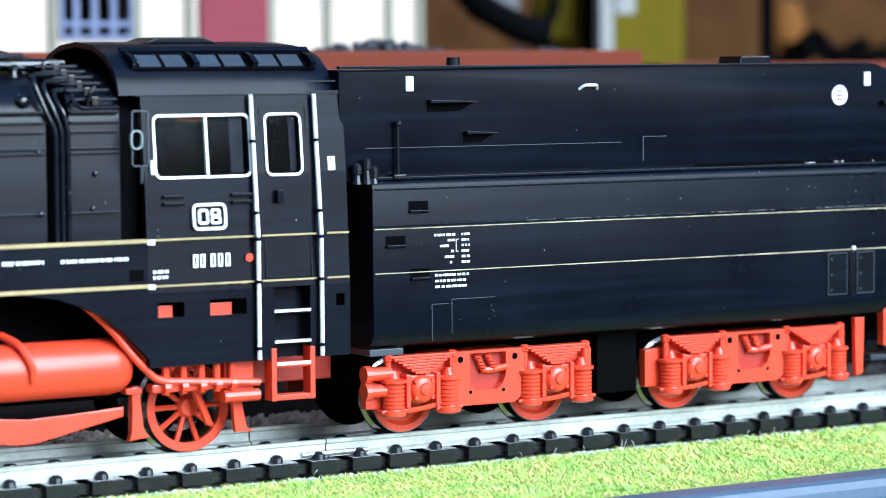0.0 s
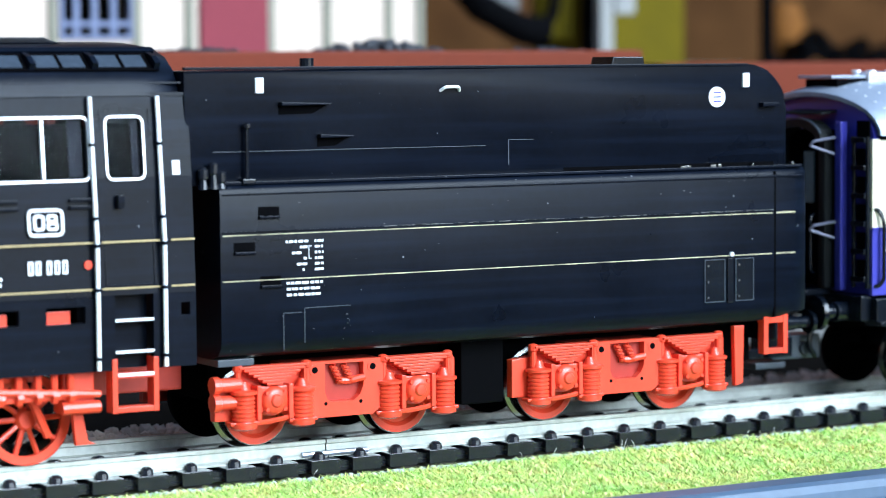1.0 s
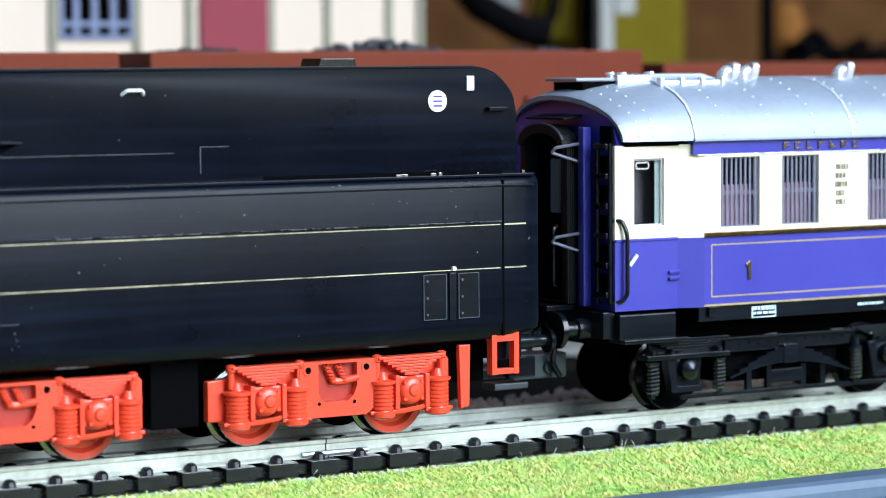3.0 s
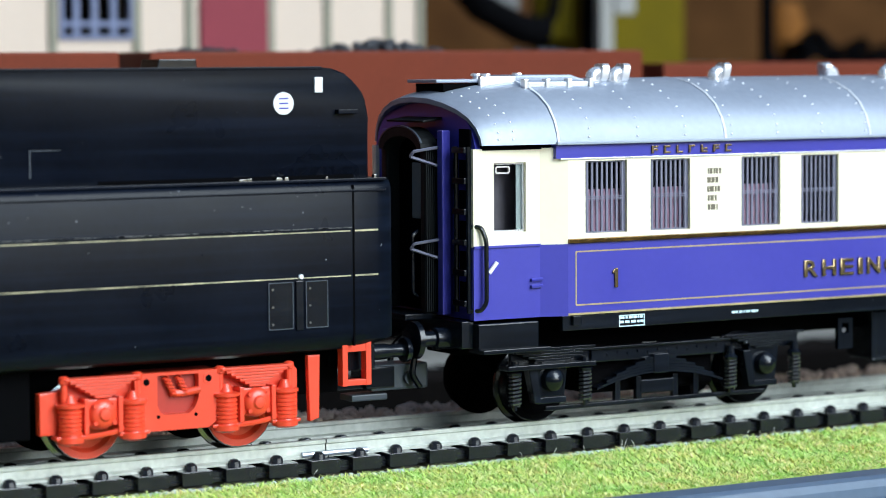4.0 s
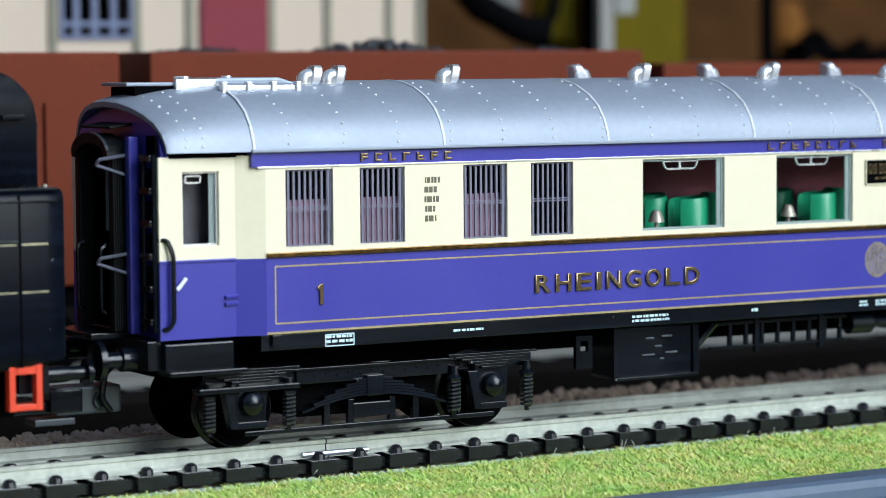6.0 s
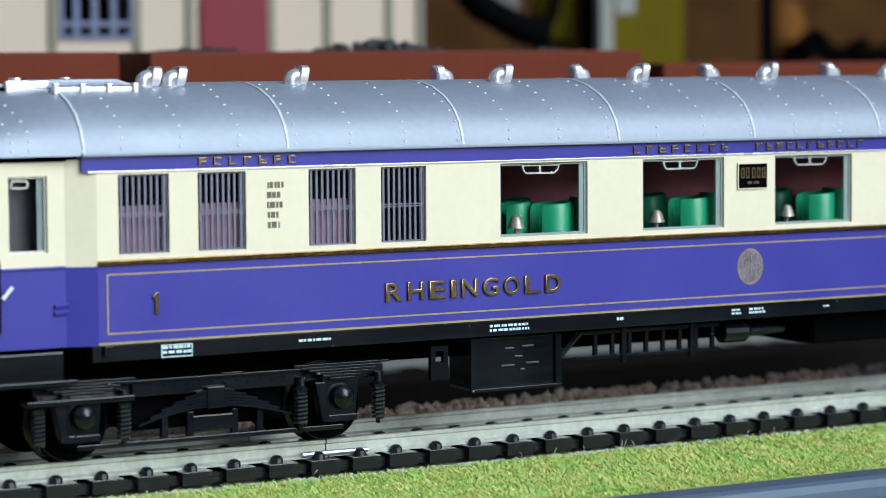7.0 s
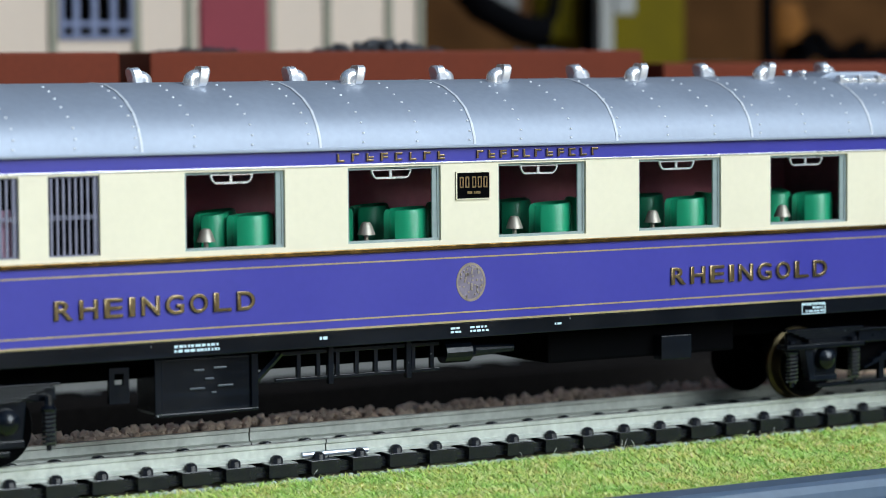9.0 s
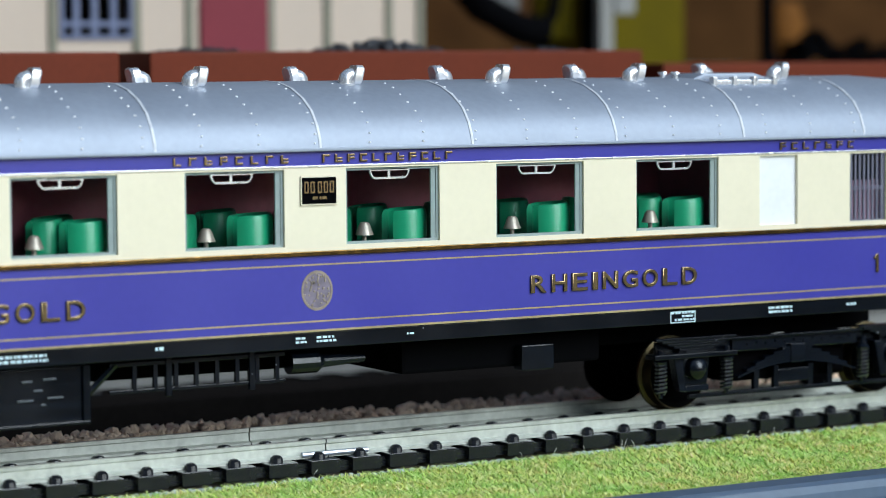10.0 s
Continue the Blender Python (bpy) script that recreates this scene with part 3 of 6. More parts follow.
tagged(part("inscription", bars(B(), 138.5, 148.5, 28.2, 29.0, -17.0, 1, rng), M_WHITE, loco, "small white inscription bars"), kind="stuff")
# footsteps
part("step_recess", box(B(), 171, 176.8, -14.6, -14.2, 13.4, 23.8), M_BLACK, loco)
for z in (20.6, 16.2):
    part("footstep", box(B(), 171.0, 176.8, -16.95, -14.7, z - 0.7, z - 0.25, 0.05), M_BLACK, loco)
    part("step_edge", box(B(), 171.0, 176.8, -17.15, -16.96, z - 0.5, z - 0.12), M_WHITE, loco, "white step edge")
bm = B()
for x in (170.4, 176.6):
    box(bm, x, x + 0.8, -17.2, -14.8, 7.4, 15.0, 0.1)
box(bm, 170.6, 177.2, -17.1, -14.9, 7.45, 8.2, 0.08)
box(bm, 170.6, 177.2, -17.1, -14.9, 12.2, 12.9, 0.08)
part("lower_step", bm, M_RED, loco, "red lower footstep frame")
part("step_edge", box(B(), 171.2, 176.6, -17.35, -17.1, 12.5, 12.95), M_WHITE, loco, "white step edge")
# running plate with its arc
ARC = [(126, 24.6), (132, 24.5), (137.8, 23.7), (141.3, 22.5), (144.4, 21.0), (147.2, 18.9), (149.4, 16.8), (151.48, 14.6)]
near_far("running_plate", lambda: prism(B(), [(112, 24.6), *ARC, (151.48, 31.4), (112, 31.2)], -17, -15.8), M_BLACK, loco)
part("footplate", box(B(), 112, 151.4, -15.8, 15.8, 30.4, 31.2), M_BLACK, loco)
for z in (31.15, 24.85):
    part("trim_line", box(B(), 112, 151.4, -17.12, -16.9, z - 0.28, z + 0.25), M_GOLDLINE, loco, "thin dull gold line")
# flat black patch painted for the shade of a hole
part("hole_shade", box(B(), 148.6, 150.8, -17.06, -16.9, 25.6, 27.2, 0.02), M_DARK, loco)
for x0, x1 in ((152.0, 155.6), (160.0, 164.8)):
    part("slot_backing", box(B(), x0, x1, -15.9, -15.2, 19.6, 21.9, 0.1), M_RED, loco, "red frame seen through a slot")
# boiler: flat-sided casing with a rounded top, in panels
CASING = [(-15.3, 31.2), (-15.3, 47.4), (-15.0, 49.2), (-13.8, 51.2), (-11.5, 52.9), (-8.0, 54.3), (-4.0, 55.0), (0, 55.2)]
CASING = CASING + [(-y, z) for y, z in CASING[-2::-1]]
part("boiler", along_x(B(), [(y * 0.9, z if z < 40 else z - 1.2) for y, z in CASING], 112, 151.4), M_DARK, loco, "black boiler", smooth=True)
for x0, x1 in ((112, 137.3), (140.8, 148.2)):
    panel = part("boiler_casing", along_x(B(), CASING, x0, x1), M_CASING, loco, "black boiler casing panel, lighter for the light on it", smooth=True)
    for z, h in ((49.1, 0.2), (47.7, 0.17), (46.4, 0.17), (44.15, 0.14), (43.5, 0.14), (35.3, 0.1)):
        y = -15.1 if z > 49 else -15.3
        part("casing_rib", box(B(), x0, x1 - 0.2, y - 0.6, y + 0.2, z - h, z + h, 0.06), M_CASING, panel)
for k, (x, top, back) in enumerate(((138.45, 54.3, 2.5), (139.35, 53.3, 1.9), (140.25, 52.1, 1.2))):
    pts = [(x, -16.0, 31.3), (x, -16.1, 46.6), (x - back * 0.5, -15.8, 49.2), (x - back, -14.9, top - 1.5), (x - back * 0.9, -13.6, top), (x + 2.2, -13.0, top + 0.1)]
    part("pipe", tube(B(), bend(pts, 5, 0.45), 0.36, 10), M_BLACKGLOSS, loco, "black bent pipe", smooth=True)
part("pipe", tube(B(), bend([(141.2, -15.2, 51.6), (141.4, -15.6, 50.2), (142.6, -15.6, 49.6), (148.0, -15.5, 49.6)], 5, 0.45), 0.3, 8), M_BLACKGLOSS, loco, "black bent pipe")
part("washout_plug", lathe(B(), (134.4, -13.7, 50.6), "y", ((-1.5, 0.1), (-1.4, 0.6), (-0.9, 1.0), (0.4, 1.15)), 14), M_BLACKGLOSS, loco, smooth=True)
for x, z in ((136.2, 43.8), (144.4, 40.6), (136.4, 35.3), (144.0, 35.8)):
    part("washout_plug", lathe(B(), (x, -15.3, z), "y", ((-0.55, 0.1), (-0.5, 0.3), (0.1, 0.45)), 10), M_BLACKGLOSS, loco)


def on_casing(k, out):
    """A point on the near shoulder of the casing: k runs from its foot to its head."""
    y, z = -14.6 + 7.0 * k, 50.0 + 4.9 * k ** 0.8
    return Vector((0, y - 0.62 * out, z + 0.78 * out))


shoulder = part("step_plank", loft(B(), [[Vector((x - 3.4 * k, 0, 0)) + on_casing(k, o) for x, o in ((142.8, 0.1), (144.6, 0.1), (144.6, 0.7), (142.8, 0.7))] for k in (0.0, 0.25, 0.5, 0.75, 1.0)]), M_BLACKGLOSS, loco, "black step plank on the boiler shoulder")
for k in range(6):
    q, x = on_casing(k / 5.5, 1.1), 142.4 - 3.4 * k / 5.5
    part("grab_step", tube(B(), bend([q + Vector((x - 1.3, 0.6, -0.5)), q + Vector((x - 1.0, -0.1, 0)), q + Vector((x + 5.4, -0.1, 0)), q + Vector((x + 5.6, 0.6, -0.6))], 4, 0.3), 0.27, 6), M_BLACK, shoulder)
    part("step_block", box(B(), x + 1.6, x + 2.6, q.y - 0.5, q.y + 0.6, q.z - 0.9, q.z + 0.35, 0.12), M_BLACKGLOSS, shoulder)
part("lifting_eye", tube(B(), bend([(143.4, -15.6, 50.0), (143.4, -16.2, 51.6), (144.2, -16.2, 52.6)], 4), 0.3, 6), M_BLACKGLOSS, loco)
# pipework and valves on top of the boiler
r2 = random.Random(4)
for k in range(9):
    x, y = r2.uniform(129.5, 141.0), r2.uniform(-9.5, -5.0)
    p = Vector((x, y, 53.9))
    h = r2.uniform(1.2, 2.6)
    if k % 2:
        part("fitting", tube(B(), bend([p, p + Vector((0, 0, h)), p + Vector((r2.uniform(1.5, 4), 0.3, h))]), 0.36, 6), M_BLACKGLOSS, loco)
    else:
        part("fitting", lathe(B(), p, "z", ((0, 0.8), (h * 0.5, 0.7), (h * 0.55, 1.05), (h * 0.75, 1.05), (h, 0.35)), 10), M_BLACKGLOSS, loco)
for x, z in ((131.0, 56.9), (134.0, 57.2), (137.6, 56.4)):
    part("turret_valve", lathe(B(), (x, -6.5, z - 1.9), "z", ((0, 1.1), (1.2, 1.0), (1.5, 1.5), (2.0, 1.5), (2.3, 0.6)), 10), M_BLACKGLOSS, loco)
part("turret", cyl(B(), (136, -7.5, 55.6), "x", 0.9, 12, 12), M_BLACKGLOSS, loco)
part("valve_spindle", tube(B(), [(129, -8, 56.6), (137, -8, 56.9)], 0.35, 6), M_STEEL, loco)
# clear wind deflector with its bowl, beside the cab front
defl = part("wind_deflector", box(B(), 149.2, 151.3, -17.75, -17.55, 41.8, 49.0, 0.08), M_GLASS, loco, "clear wind deflector")
part("deflector_frame", ring_frame(B(), 148.9, 151.5, 41.5, 49.3, 0.2, -17.85, -17.5, 0.5), M_GREYPAINT, defl)
part("deflector_bowl", ring_frame(B(), 148.6, 150.4, 43.9, 46.6, 0.18, -18.3, -17.7, 0.9), M_GREYWIN, defl)
part("deflector_bracket", tube(B(), bend([(150.6, -16.9, 39.2), (150.4, -17.7, 39.3), (150.4, -17.7, 41.6)]), 0.25, 6), M_GREYPAINT, loco)
# running gear
part("air_reservoir", lathe(B(), (0, -12.2, 13.5), "x", ((112, 0.4), (112, 4.0), (147.0, 4.0), (148.6, 3.7), (149.8, 2.8), (150.2, 0.4)), 28), M_RED, loco, "glossy red air reservoir", smooth=True)
for x in (131.5, 119):
    part("reservoir_strap", tube(B(), bend([(x + 3.0, -16.2, 12.5), (x + 2.8, -16.7, 14.5), (x + 1.6, -15.2, 17.6), (x, -12, 18.7)]), 0.55, 8), M_RED, loco)
part("pipe", tube(B(), bend([(141, -14.8, 24.0), (146.0, -15.4, 19.5), (149.8, -16, 14.6), (153.0, -16, 11.4), (169.0, -16, 10.2)], 5), 0.52, 8), M_RED, loco, "red bent pipe")
part("pipe", tube(B(), bend([(142, -14.0, 24.4), (147.5, -14.6, 19.8), (152.6, -14.8, 14.0), (156, -15, 13.0)], 5), 0.6, 8), M_RED, loco, "red bent pipe")
bm = B()
box(bm, 152.5, 168, -15.6, -13.2, 9.6, 10.8, 0.25)
for x in (154.5, 157.2, 160.0, 162.4, 164.8):
    cyl(bm, (x, -15.6, 11.5), "z", 0.55, 4.4, 8)
    cyl(bm, (x, -15.9, 10.3), "x", 0.8, 0.9, 8)
part("valve_block", bm, M_RED, loco, "red pipe valves")
part("axle_arm", tube(B(), bend([(159.0, -11.5, 12.5), (161.0, -12.0, 8.5), (162.8, -12, 4.2)]), 0.6, 6), M_RED, loco)
part("bracket_box", box(B(), 164.0, 168.6, -15, -11, 7.4, 14.0, 0.3), M_RED, loco)
part("bracket_bolt", cyl(B(), (166.3, -15.4, 8.4), "x", 0.9, 5.6, 10), M_RED, loco)
bm = B()
prism(bm, [(150.3, 10.5), (151.4, 10.5), (151.8, 4.4), (153.0, 3.2), (149.8, 2.8), (150.4, 4.0)], -13.5, -12.2, 0.2)
box(bm, 149.2, 151.6, -14, -12, 9.5, 10.3, 0.1)
part("sand_pipe_bracket", bm, M_RED, loco)
part("guard_iron", prism(B(), [(166.0, 8.0), (167.5, 8.0), (168.2, 3.4), (169.6, 2.8), (166.6, 2.8)], -13, -12, 0.15), M_RED, loco)
bm = B()
prism(bm, [(118, 5.6), (133, 3.6), (136, 3.7), (149, 6.4), (149, 7.8), (135, 6.6), (118, 8.4)], -13.6, -12.8, 0.3)
part("frame_beam", bm, M_RED, loco, "red frame beam")
part("frame_stretcher", box(B(), 112, 170, -6, 6, 8, 24, 0.3), M_DARK, loco)
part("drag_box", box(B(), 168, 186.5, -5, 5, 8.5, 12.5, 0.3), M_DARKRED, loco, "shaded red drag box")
wheelset(loco, 160.6, 6.5, M_RED, M_STEEL, 10, -9.6)

# -- tender --
LOW = [(-13.6, 13.6), (-15.8, 14.2), (-16.8, 15.4), (-17.0, 16.6), (-17.0, 37.2), (-16.8, 37.9), (-16.2, 38.5), (-15.2, 38.8)]
LOW = LOW + [(-y, z) for y, z in LOW[::-1]]
bm = B()
loft(bm, [[(x, y * k, z if z > 30 else max(z, zb)) for y, z in LOW] for x, k, zb in ((187.2, 1.0, 0), (276.0, 1.0, 0), (285.5, 1.0, 13.9), (289.0, 0.99, 14.6), (291.3, 0.975, 15.2), (291.9, 0.95, 15.6))])
part("water_tank", bm, M_BLACK, tender, "black lower tank body", smooth=True)
up = [(182.6, 38.4), (288.6, 38.4)] + [(288.6 - 7.4 + 7.4 * math.cos(a), 47.6 + 7.4 * math.sin(a)) for a in [radians(v) for v in range(0, 91, 10)]] + [(182.6, 54.6)]
part("coal_bunker", prism(B(), up, -15.4, 15.4, 0.35), M_BLACK, tender, "black upper bunker body", smooth=True)
part("top_rim", box(B(), 182.6, 281.0, -15.55, -14.8, 54.7, 55.15, 0.1), M_BLACK, tender)
part("shoulder_strip", box(B(), 187.6, 291.0, -16.6, -15.3, 38.5, 38.95, 0.12), M_BLACK, tender)
part("seam_strip", box(B(), 187.6, 290.6, -17.12, -16.6, 37.0, 37.3, 0.06), M_BLACK, tender)
for z in (31.35, 24.85):
    part("trim_line", box(B(), 187.5, 284.6, -17.09, -16.95, z - 0.07, z + 0.08), M_PALELINE, tender, "thin pale yellow line")
    part("trim_line", box(B(), 285.4, 289.2, -17.04, -16.85, z - 0.1, z + 0.14), M_PALELINE, tender, "thin pale yellow line")
part("relief_ridge", box(B(), 187.5, 284.6, -17.14, -16.95, 31.62, 31.85), M_BLACK, tender)
for z0, x0, x1 in ((33.5, 193.2, 196.5), (28.5, 189.3, 192.6), (23.6, 193.4, 196.7)):
    # no slot is cut: a black patch paints its shade
    part("slot_shade", box(B(), x0, x1, -17.08, -16.9, z0, z0 + 1.8), M_DARK, tender, "black patch in place of a shaded foot slot")
    part("slot_lip", box(B(), x0, x1, -17.5, -16.95, z0 + 0.1, z0 + 0.5, 0.1), M_BLACK, tender)
for x0, x1, z in ((197.4, 205.4, 48.9), (203.6, 209.0, 44.2)):
    # opening's shade painted as a black patch on the bunker side
    part("recess_shade", prism(B(), [(x0, z - 0.6), (x1 - 2.5, z - 0.5), (x1, z + 0.8), (x0, z + 1.1)], -15.46, -15.2), M_DARK, tender, "black patch in place of a shaded opening")
    part("recess_hood", prism(B(), [(x0, z + 0.7), (x1, z + 0.75), (x1, z + 0.95), (x0, z + 1.2)], -16.6, -15.2, 0.1), M_BLACK, tender)
part("recess_hood", prism(B(), [(283.2, 48.3), (286.4, 48.3), (286.4, 48.9), (283.2, 48.9)], -16.5, -15.2, 0.1), M_BLACK, tender)
for x in (194.3, 280.4):
    part("lamp_mark", box(B(), x - 0.65, x + 0.65, -15.75, -15.2, 51.4, 53.6, 0.12), M_WHITE, tender, "white rectangular mark")
for n, r0, r1, m, y in (("emblem_border", 1.6, 1.25, M_WHITE, -15.62), ("emblem_disc", 1.26, 0.0, M_VIOLETWHITE, -15.55)):
    bm = B()
    lathe(bm, (274.75, 0, 49.9), "y", ((y, max(r1, 0.05)), (y, r0), (-15.2, r0), (-15.2, max(r1, 0.05))), 28)
    part(n, bm, m, tender, "round white emblem with pale violet centre" if r1 else "")
for z in (49.2, 49.9, 50.6):
    part("emblem_bar", box(B(), 274.0, 275.5, -15.66, -15.5, z - 0.12, z + 0.12), M_BLUE, tender)
part("grab_handle", tube(B(), bend([(224.2, -15.4, 51.4), (224.7, -16.2, 52.0), (227.0, -16.2, 52.0), (227.5, -15.4, 51.4)]), 0.24, 6), M_WHITE, tender, "bright grab handle")
bm = B()
tube(bm, [(191.9, -16.3, 39), (191.9, -16.3, 46.4)], 0.3, 8)
lathe(bm, (191.9, -16.3, 46.3), "z", ((0, 0.3), (0.2, 0.62), (0.7, 0.62), (0.95, 0.2)), 10)
box(bm, 190.9, 193.0, -17.0, -15.6, 38.6, 39.3, 0.15)
part("level_rod", bm, M_BLACKGLOSS, tender, "thin upright rod with ball top")
for x, h in ((185.0, 41.5), (186.6, 42.2), (187.8, 41.0)):
    part("valve_stub", lathe(B(), (x, -16.2, 38.0), "z", ((0, 0.75), (h - 40.2, 0.55), (h - 40.0, 0.8), (h - 38.7, 0.8), (h - 38.4, 0.3)), 10), M_BLACKGLOSS, tender)
for x in (203.0,):
    part("filler_cap", cyl(B(), (x, -13.5, 55.7), "z", 1.05, 1.3, 14), M_BLACK2, tender)
part("roof_hatch", prism(B(), [(255.8, 55.0), (256.2, 56.3), (261.8, 56.3), (262.0, 55.0)], -14, -8, 0.15), M_BLACK2, tender)
rng = random.Random(21)
# inscription table: a word and a figure in each row, with a small bracket; three full rows below
bm = B()
for k, (xl, xr) in enumerate(((197.5, 201.2), (199.8, 201.0), (198.5, 200.0), (200.4, 201.0), (199.3, 200.9), (200.2, 200.9))):
    z = 30.35 - 0.82 * k
    bars(bm, xl, xr, z - 0.62, z, -17.0, 1, rng)
    bars(bm, 202.2, 203.6, z - 0.62, z, -17.0, 1, rng)
box(bm, 201.2, 201.3, -17.05, -17.0, 27.6, 29.5)
for z in (27.6, 29.4):
    box(bm, 201.3, 201.7, -17.05, -17.0, z, z + 0.1)
tagged(part("inscription", bm, M_WHITE, tender, "small white inscription bars"), kind="stuff")
bm = B()
for k, xr in enumerate((203.7, 202.9, 203.2)):
    z = 24.4 - 0.85 * k
    bars(bm, 197.6, xr, z - 0.62, z, -17.0, 1, rng)
tagged(part("inscription", bm, M_WHITE, tender, "small white inscription bars"), kind="stuff")
for x0, x1, z0, z1 in ((197.0, 200.0, 14.6, 20.0), (200.4, 208.0, 15.5, 20.6)):
    part("access_panel", prism(B(), [(x0, z0), (x0 + 0.1, z0), (x0 + 0.1, z1 - 0.1), (x1, z1 - 0.1), (x1, z1), (x0, z1)], -17.06, -16.95), M_GREYPAINT, tender)
for x0, x1 in ((271.2, 275.2), (277.2, 280.8)):
    pn = part("access_panel", box(B(), x0, x1, -17.14, -16.95, 17.6, 24.4, 0.1), M_BLACK2, tender)
    part("panel_edge", ring_frame(B(), x0, x1, 17.6, 24.4, 0.12, -17.2, -17.1, 0.15), M_GREYPAINT, pn)
    for z in (18.4, 20.9, 23.4):
        part("panel_stud", cyl(B(), (x0 + 0.6, -17.2, z), "y", 0.2, 0.3, 8), M_STEEL, pn)
part("panel_hinge", box(B(), 275.6, 276.8, -17.3, -16.95, 17.4, 24.5, 0.1), M_BLACK2, tender)
part("hinge_stud", cyl(B(), (276.4, -17.2, 25.1), "y", 0.35, 0.5, 8), M_WHITE, tender, "tiny bright stud")
part("side_seam", box(B(), 285.0, 285.3, -17.06, -16.6, 14.6, 38), M_DARK, tender)
part("bunker_ledge", box(B(), 187, 232, -15.5, -15.3, 43.1, 43.2), M_GREYPAINT, tender)
part("bunker_panel", prism(B(), [(236.0, 40.2), (236.15, 40.2), (236.15, 43.9), (240.5, 43.9), (240.5, 44.0), (236.0, 44.0)], -15.5, -15.3), M_GREYPAINT, tender)
# black strip paints the shade of the gap along the shoulder
part("gap_shade", box(B(), 246, 286, -15.52, -15.3, 38.9, 39.5), M_DARK, tender)
r3 = random.Random(8)
for k in range(7):
    x = r3.uniform(262, 289)
    part("debris_fleck", box(B(), x, x + r3.uniform(0.3, 1.1), -16.4, -15.7, 38.9, 39.0 + r3.uniform(0.2, 0.5), 0.05), M_STEEL, tender)
bm = B()
for k in range(90):
    x, w = r3.uniform(212, 284), r3.uniform(0.2, 1.4)
    box(bm, x, x + w, -17.17, -17.1, 31.78, 31.86 + r3.uniform(0, 0.1))
for k in range(26):
    x, z = r3.choice(((r3.uniform(196.6, 208), r3.uniform(14.4, 20.8)), (r3.uniform(188, 284), r3.uniform(32, 38))))
    box(bm, x, x + r3.uniform(0.08, 0.3), -17.04, -16.98, z, z + r3.uniform(0.06, 0.16))
tagged(part("paint_chips", bm, M_COALGREY, tender, "small pale paint chips"), kind="stuff")
part("front_sill", box(B(), 187.3, 193, -15.5, 15.5, 12.6, 13.6, 0.1), M_GREYPAINT, tender)
part("underframe", box(B(), 190, 288, -6.5, 6.5, 6.6, 13.6, 0.2), M_DARK, tender)
# added black block that shuts out light between the bogies
part("bogie_gap_shade", box(B(), 229, 236.5, -13, 13, 4.0, 13.7, 0.3), M_DARK, tender)
# rear steps and post
bm = B()
for x in (283.6, 287.5):
    box(bm, x, x + 0.9, -16.2, -14.6, 8.6, 15.6, 0.1)
box(bm, 283.8, 288.2, -16.1, -14.7, 8.65, 9.5, 0.08)
box(bm, 283.8, 288.2, -16.1, -14.1, 13.6, 15.5, 0.08)
part("rear_step", bm, M_RED, tender, "red rear footstep frame")
part("guard_iron", prism(B(), [(278.4, 13.4), (280.4, 13.4), (280.2, 4.2), (278.7, 3.8)], -15.2, -14.2, 0.15), M_RED, tender, "red upright guard iron")
for s in (-1, 1):
    bm = B()
    lathe(bm, (0, s * 10, 12.6), "x", ((290.0, 1.2), (294.0, 1.2), (295.0, 1.0), (297.2, 1.0), (297.2, 1.9), (298.0, 1.8), (298.2, 0.3)), 18)
    part("buffer", bm, M_BLACK2, tender, smooth=True)
bm = B()
box(bm, 288, 296, -1.5, 1.5, 6.0, 7.6, 0.2)
box(bm, 295, 300, -2.6, 2.6, 6.0, 9.4, 0.3)
part("coupling", bm, M_BLACK2, tender, "black plastic coupling")
part("buffer_beam", box(B(), 286, 290.5, -13.5, 13.5, 10.5, 15.5, 0.2), M_BLACK2, tender)


